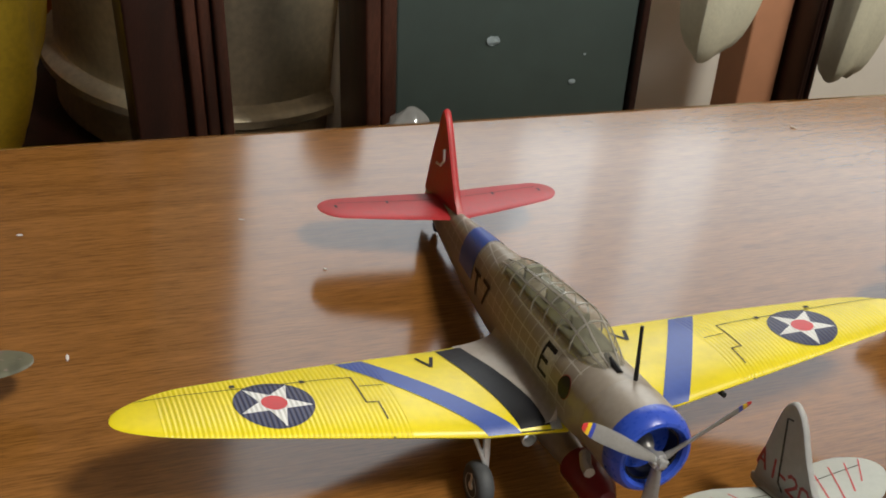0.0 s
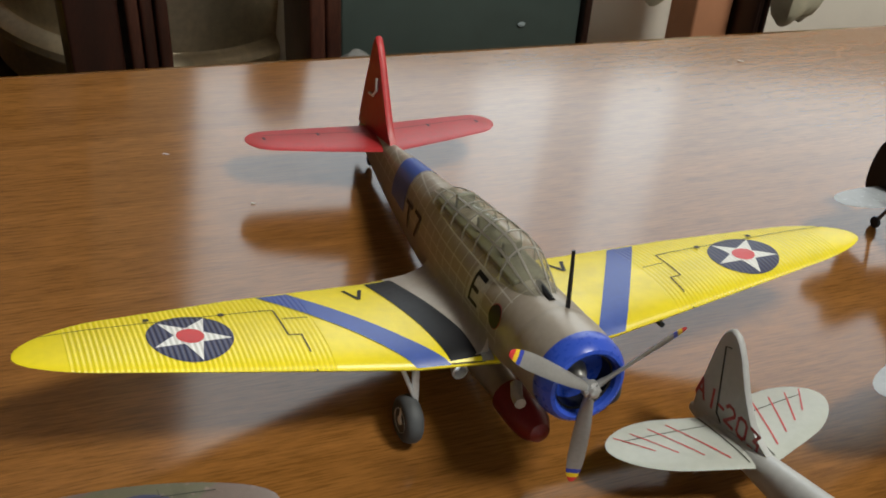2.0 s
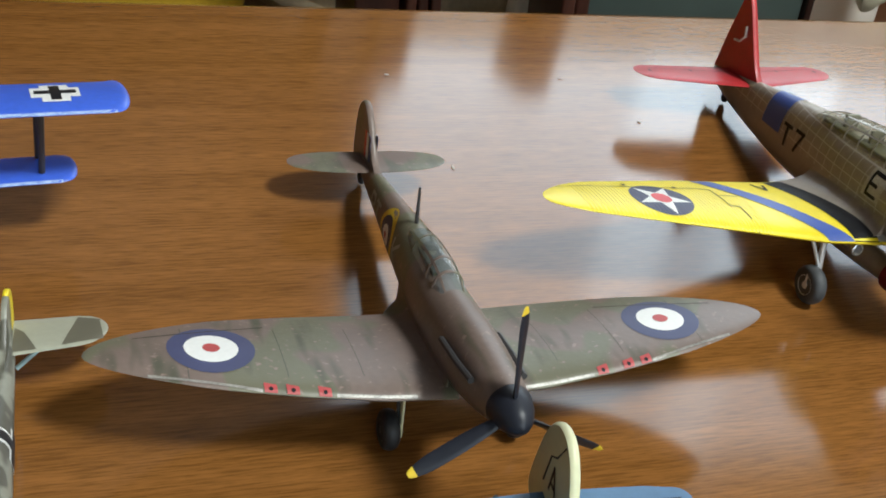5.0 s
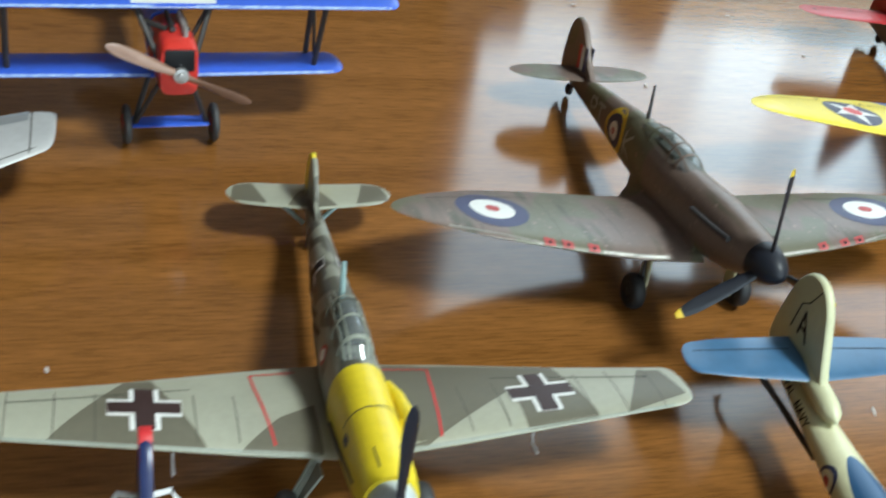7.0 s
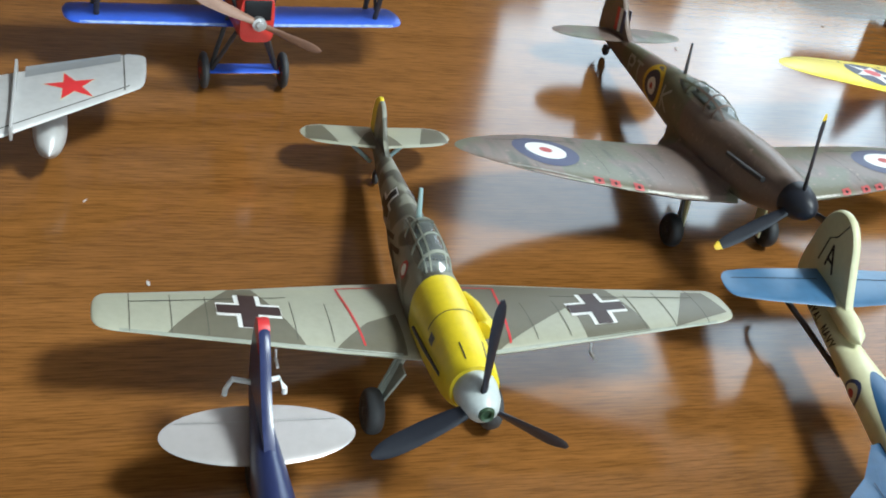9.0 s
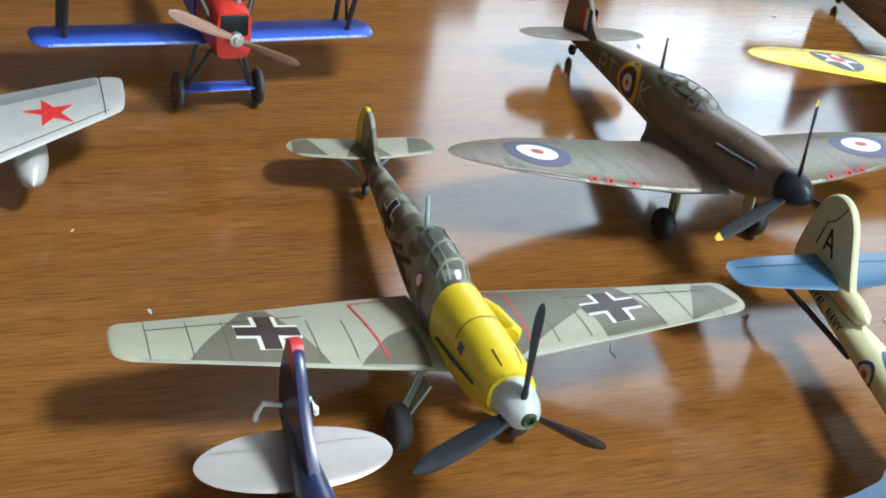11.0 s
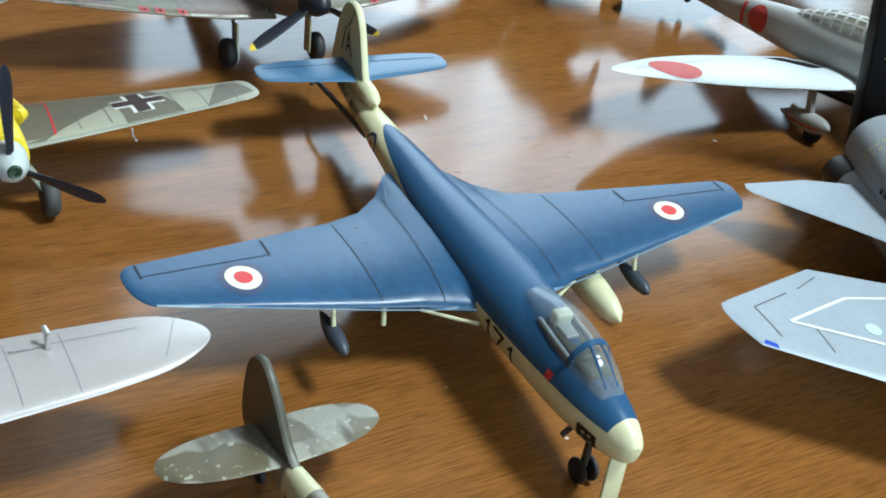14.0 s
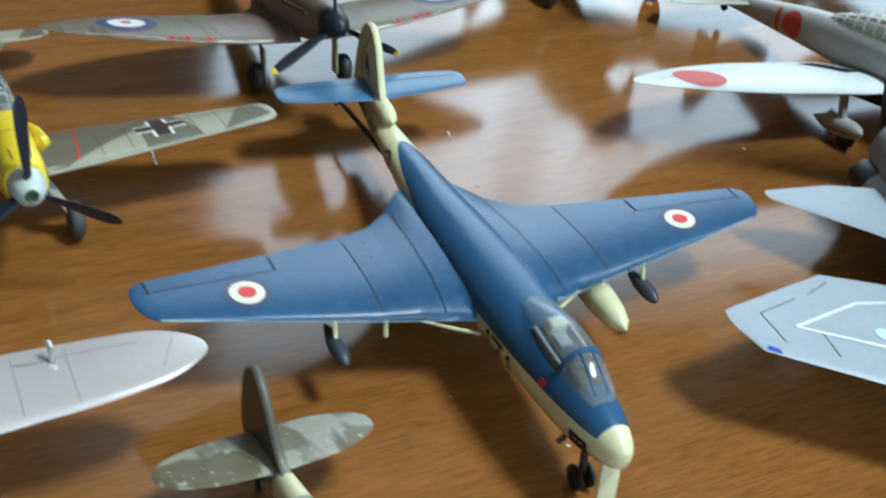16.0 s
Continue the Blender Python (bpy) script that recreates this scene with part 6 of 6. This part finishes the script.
def grey_jet():
    r = stand("model_grey_jet", "light grey model jet with white-outlined panels on its wings", -165.0, (0.1290, 0.0019), 0.0, 0.0)
    gp = mat("light blue-grey paint", (0.33, 0.38, 0.44), 0.42, vary=0.12, scale=60, bump=0.1)
    gd = mat("medium grey paint", (0.28, 0.31, 0.345), 0.38, vary=0.15, scale=60, bump=0.15)
    lw = mat("white outline", (0.72, 0.72, 0.68), 0.5, vary=0.06, scale=120)
    body = Body([(118, 1.5, 18, 22, 2), (100, 5.5, 14, 26, 2), (80, 8.0, 11, 30, 2.2), (60, 14, 9.5, 30, 2.6), (30, 17.4, 9.5, 30, 3), (0, 18.4, 10, 30.5, 3.2), (-30, 17.6, 11, 33, 2.8), (-50, 15.6, 13.5, 35, 2.5), (-63, 13.2, 16.5, 35, 2.4)])
    bm = bmesh.new()
    body.build(bm, 40)
    part("fuselage", bm, gd, r, "grey fuselage")
    rows = [(12, 64, -7, 21, 0.06), (40, 44, -4.5, 21.2, 0.055), (60, 31, -11.2, 21.6, 0.05), (89, 14.2, -1.6, 22.0, 0.045), (92.4, 5, -0.2, 22.0, 0.04)]
    for side in (1, -1):
        w = Wing(rows, side, 0.008, 0.4, 0.005, 2.0)
        bm = bmesh.new()
        w.build(bm, 28, 12)
        wg = part("wing", bm, gp, r, "light grey wing with a white outlined panel")
        th = 0.9
        for a, b in (((77.5, 7.8), (57, 1.2)), ((57, 1.2), (42, 2.0)), ((77.5, 7.8), (50, 22))):
            dx, dy = b[0] - a[0], b[1] - a[1]
            n = math.hypot(dx, dy)
            ox, oy = -dy / n * th / 2, dx / n * th / 2
            strip("white_outline", w, ((a[0] + ox, a[1] + oy), (b[0] + ox, b[1] + oy), (b[0] - ox, b[1] - oy), (a[0] - ox, a[1] - oy)), lw, wg, lift=0.12)
        disc("pale_dot", w, 57, 13, 2.0, mat("pale blue dot", (0.52, 0.72, 0.74), 0.5), wg, lift=0.14)
        for q in (((84, 2), (72, -2.2), (72, -2.5), (84, 1.7)), ((82.6, 12.6), (82.9, 12.6), (84, 2), (83.7, 2)), ((68, -3.4), (60, -7.6), (60, -7.9), (68, -3.7)), ((72, 19), (72.3, 19), (72.3, 10), (72, 10))):
            strip("panel_seam", w, q, panel_line, wg, lift=0.08, nu=8, nv=2)
        strip("blue_chip", w, ((88.6, 13.9), (85.4, 16.0), (85.4, 14.6), (87.6, 13.0)), cowl_blue, wg, lift=0.14, nu=4, nv=3)
        bm = bmesh.new()
        tube(bm, [Vector((side * 13.5, y, z)) * MM for y, z in ((20, 15.5), (-30, 15.6), (-46, 16), (-56, 16.4))], 7.0 * MM, 20, 5.2 * MM)
        part("engine_bay", bm, gd, r)
        bm = bmesh.new()
        lathe(bm, [(a * MM, b * MM) for a, b in ((5.4, -54), (5.6, -57), (5.0, -62), (4.5, -62.4), (4.0, -60), (4.2, -56))], 22, pose(side * 13.5 * MM, 0, 16.4 * MM))
        part("nozzle", bm, gunmetal, r, "dark exhaust nozzle")
        w2 = Wing([(14, -12, -48, 20.0, 0.05), (30, -32, -55, 17.5, 0.045), (49, -53.5, -57.5, 14.8, 0.04)], side, 0.02, 0.4, 0.0)
        bm = bmesh.new()
        w2.build(bm, 10, 10)
        part("tailplane", bm, gp, r, "light grey drooping tailplane")
        rod(r, "gear_leg", [(side * 24, 4, 20), (side * 24, 4, 5)], 1.1, steel)
        wheel(r, side * 24, 4, 4.6, 4.6, 2.6, dark_tyre, gunmetal)
        for k in range(6):
            body_patch("writing_bar", body, lambda u, v, k=k, side=side: body.side_z(-40 + 2.2 * k + 1.5 * u, 23.4 + 1.6 * v, side, 0.15), 2, 2, panel_line, r)
    dash = mat("dull yellow line", (0.50, 0.46, 0.22), 0.5)
    for k in range(14):
        for y in (-50, -52):
            body_band("yellow_dash", body, y, y - 0.6, 10 + 12 * k, 16 + 12 * k, dash, r)
    rod(r, "nose_leg", [(0, 88, 14), (0, 88, 4)], 1.0, steel)
    wheel(r, 0, 88, 3.6, 3.6, 2.6, dark_tyre, gunmetal)
    return r


grey_jet()

# a pale fighter whose wing tip alone comes into view
camo_fighter("model_fighter", "pale grey model fighter with rounded wings", -153.8, (0.1930, 0.2348), 0.0005, (0.36, 0.38, 0.40), (0.33, 0.35, 0.37), roundels=False, codes=False, fin_flash=False, seed=1.0, fin_paint=black)


# ---- beyond the table's far edge ----
def upright(name, label, u0, u1, v0, v1, z0, z1, material, lean=0.0, grooves=0, category="post"):
    """A timber upright with rounded arrises and moulded grooves; lean: its shift along u for each metre up."""
    ob = root(name, label, category, TABLE)
    n = max(1, grooves)
    wd = (u1 - u0) / n
    for k in range(n):
        bm = bmesh.new()
        box(bm, u0 + wd * k + 0.0006, u0 + wd * (k + 1) - 0.0006, v0 + 0.002 * (k % 2), v1, z0, z1, 0.002)
        for v in bm.verts:
            v.co.x += lean * (v.co.z - z0)
        part("moulding", bm, material, ob)
    return ob


LEAN = -0.11  # the joinery behind the table leans a little
upright("cabinet_post", "dark wooden cabinet post", 0.151, 0.182, 0.60, 0.66, -0.74, 0.10, dark_wood, LEAN)
upright("cabinet_post", "moulded red-brown cabinet post", 0.184, 0.209, 0.595, 0.65, -0.74, 0.10, red_wood, LEAN, 3)
upright("cabinet_post", "red-brown wooden cabinet post", 0.290, 0.312, 0.59, 0.65, -0.74, 0.10, red_wood, LEAN, 2)
board_mat = mat("dull green board", (0.048, 0.068, 0.061), 0.7, vary=0.2, scale=14, bump=0.1)
bd = root("green_board", "dull green board with pale chips and a brown edge", "board", TABLE)
bm = bmesh.new()
box(bm, 0.3135, 0.484, 0.60, 0.615, -0.74, 0.03, 0.002)
for v in bm.verts:
    v.co.x += LEAN * (v.co.z + 0.74)
part("panel", bm, board_mat, bd)
bm = bmesh.new()
box(bm, 0.4845, 0.490, 0.595, 0.62, -0.74, 0.03, 0.0015)
for v in bm.verts:
    v.co.x += LEAN * (v.co.z + 0.74)
part("edge_strip", bm, dark_wood, bd)
chip = mat("pale chip", (0.30, 0.36, 0.38), 0.6)
for u, z, q in ((0.309, -0.103, 0.005), (0.373, -0.135, 0.0028), (0.378, -0.115, 0.0012)):
    bm = bmesh.new()
    bmesh.ops.create_icosphere(bm, subdivisions=2, radius=q, matrix=pose(u, 0.5995, z) @ Matrix.Diagonal((1, 0.15, 0.75, 1)))
    for v in bm.verts:
        v.co += noise.noise_vector(v.co * 400) * q * 0.2
    part("chip", bm, chip, bd)
# wall boards right of the board
peach = mat("peach painted board", (0.52, 0.24, 0.13), 0.6, vary=0.1, scale=12)
upright("door_jamb", "peach painted board on the wall", 0.598, 0.632, 0.625, 0.658, -0.74, 0.03, peach, LEAN, 1, "board")
upright("door_frame", "dark brown moulded door frame", 0.6335, 0.646, 0.60, 0.658, -0.74, 0.03, dark_wood, LEAN, 3, "frame")
towel_mat = mat("cream woven cloth", (0.70, 0.66, 0.50), 0.9, vary=0.1, scale=30, bump=0.8, bump_scale=500)


def towel(u0, u1, zlow, turn=0.0):
    ob = root("hanging_towel", "cream woven towel hanging on the wall", "towel", TABLE)
    bm = bmesh.new()
    rings = []
    for i in range(13):
        z = zlow + 0.17 * (i / 12) ** 1.5
        f = 0.42 + 0.58 * (1 - (1 - i / 12) ** 3.2)
        ring = []
        for k in range(24):
            a = 2 * math.pi * k / 24
            fold = 1 + 0.10 * math.sin(5 * a + i * 0.1)
            ring.append(Vector(((u0 + u1) / 2 + (u1 - u0) / 2 * f * fold * math.cos(a), 0.628 + 0.024 * f * fold * math.sin(a), z - 0.006 * math.sin(2 * a + turn))))
        rings.append(ring)
    ring_loft(bm, rings)
    part("cloth", bm, towel_mat, ob)
    return ob


towel(0.463, 0.533, -0.131)
towel(0.600, 0.655, -0.156, 1.0)
# stainless pot on a low shelf between the posts
steel_pot = mat("brushed stainless steel", (0.62, 0.54, 0.40), 0.42, metal=0.8, vary=0.3, scale=20)
sh = slab("low_shelf", "dark wooden shelf below the cabinet", -0.6, 0.25, 0.66, 1.1, -0.282, -0.262, dark_wood, "", 0.002, "shelf")
pot = root("cooking_pot", "large stainless steel pot with a bright rolled rim", "pot", TABLE @ pose(0.182, 0.84, -0.262))
bm = bmesh.new()
lathe(bm, [(0.001, 0), (0.118, 0), (0.122, 0.004), (0.122, 0.034), (0.130, 0.037), (0.134, 0.041), (0.134, 0.047), (0.130, 0.051), (0.124, 0.052), (0.122, 0.054), (0.122, 0.19), (0.126, 0.193), (0.118, 0.195), (0.117, 0.05), (0.001, 0.04)], 64, pose(0, 0, 0, 90, 0, 0))
part("body", bm, steel_pot, pot)
bm = bmesh.new()
tube(bm, [(-0.02, -0.122, 0.15), (-0.02, -0.138, 0.15), (0.02, -0.138, 0.15), (0.02, -0.122, 0.15)], 0.005, 10)
part("handle", bm, black, pot, "black pot handle")
wrap_yellow = mat("yellow wrapping", (0.62, 0.40, 0.03), 0.5, vary=0.25, scale=25, bump=0.6, bump_scale=60)
wrap_orange = mat("orange wrapping", (0.60, 0.20, 0.03), 0.5, vary=0.25, scale=25, bump=0.6, bump_scale=60)


def bag(name, label, u, v, z, ru, rv, h, material, seed):
    ob = root(name, label, "bag", TABLE @ pose(u, v, z))
    bm = bmesh.new()
    bmesh.ops.create_icosphere(bm, subdivisions=4, radius=1.0)
    for p in bm.verts:
        c = p.co.copy()
        c.x, c.y = math.copysign(abs(c.x) ** 0.7, c.x), math.copysign(abs(c.y) ** 0.7, c.y)
        k = 1 + 0.10 * noise.noise(c * 2.2 + Vector((seed, 0, 0))) + 0.04 * noise.noise(c * 7)
        p.co = Vector((c.x * ru * k, c.y * rv * k, max(0, (c.z + 0.9) / 1.9) * h))
    part("wrapping", bm, material, ob)
    bm = bmesh.new()
    tube(bm, [(0, 0, h * 0.9), (ru * 0.1, 0, h * 1.02), (ru * 0.25, 0, h * 1.1)], ru * 0.3, 14, ru * 0.5)
    part("gathered_neck", bm, material, ob)
    return ob


bag("yellow_bag", "crumpled yellow bag standing on the shelf", -0.038, 0.745, -0.262, 0.085, 0.05, 0.30, wrap_yellow, 1.0)
bag("orange_bag", "crumpled orange bag standing on the shelf", 0.072, 0.99, -0.262, 0.03, 0.03, 0.30, wrap_orange, 5.0)
bag("yellow_bag", "large yellow bag leaning at the back", -0.32, 0.95, -0.262, 0.16, 0.08, 0.32, wrap_yellow, 9.0)
bag("orange_bag", "orange bag beside a yellow one", -0.15, 0.98, -0.262, 0.05, 0.06, 0.31, wrap_orange, 12.0)
# low bench with a scrap of clear film
slab("bench", "low dark bench behind the table", 0.195, 0.275, 0.50, 0.585, -0.178, -0.150, dark_wood, "", 0.003, "bench")
fl = root("plastic_film", "crumpled scrap of clear plastic film", "film", TABLE @ pose(0.236, 0.55, -0.150))
bm = bmesh.new()
bmesh.ops.create_icosphere(bm, subdivisions=3, radius=0.0135)
for p in bm.verts:
    p.co += noise.noise_vector(p.co * 110) * 0.006
    p.co.z = max(0, p.co.z * 1.15 + 0.012)
part("film", bm, glass("clear film", (0.98, 0.98, 0.98), 0.16, 0.55), fl)
# black carton between the grey jet and the dive bomber
carton = mat("black printed card", (0.008, 0.008, 0.009), 0.5, spec=0.12, vary=0.2, scale=60)
cb = root("black_carton", "black printed cardboard carton standing on the table", "carton", pose(0.1165, 0.0755, 0.0007, 0, 0, 0) @ pose(0, 0, 0, 0, -14.5, 0))
bm = bmesh.new()
box(bm, 0, 0.10, 0, 0.007, 0, 0.12, 0.0006)
part("box", bm, carton, cb)
gold = mat("yellow print", (0.50, 0.42, 0.05), 0.5)
for u, z, w, h, mt in ((0.006, 0.062, 0.0045, 0.007, white), (0.0125, 0.062, 0.0045, 0.007, white), (0.012, 0.031, 0.005, 0.005, white)):
    bm = bmesh.new()
    box(bm, u, u + w, -0.0003, 0.0003, z, z + h, 0)
    part("print_bar", bm, mt, cb)
for z in (0.046,):
    bm = bmesh.new()
    vs = [bm.verts.new(p) for p in ((0.004, -0.0003, z), (0.009, -0.0003, z + 0.004), (0.014, -0.0003, z), (0.009, -0.0003, z - 0.004))]
    bm.faces.new(vs)
    part("print_mark", bm, gold, cb)


# ---- dust and crumbs on the table ----
random.seed(7)
bm = bmesh.new()
for k in range(60):
    u, v = random.uniform(-0.35, 0.45), random.uniform(-0.25, 0.32)
    q = random.uniform(0.0002, 0.0007)
    g = bmesh.ops.create_icosphere(bm, subdivisions=1, radius=q, matrix=pose(u, v, q * 0.3, 0, 0, random.uniform(0, 180)) @ Matrix.Diagonal((random.uniform(0.6, 3.0), 0.7, 0.35, 1)))
dust = mesh_object("dust", bm, mat("pale dust", (0.55, 0.50, 0.46), 0.9))
dust.matrix_world = TABLE
tagged(dust, "pale specks of dust on the table", "dust", kind="stuff")
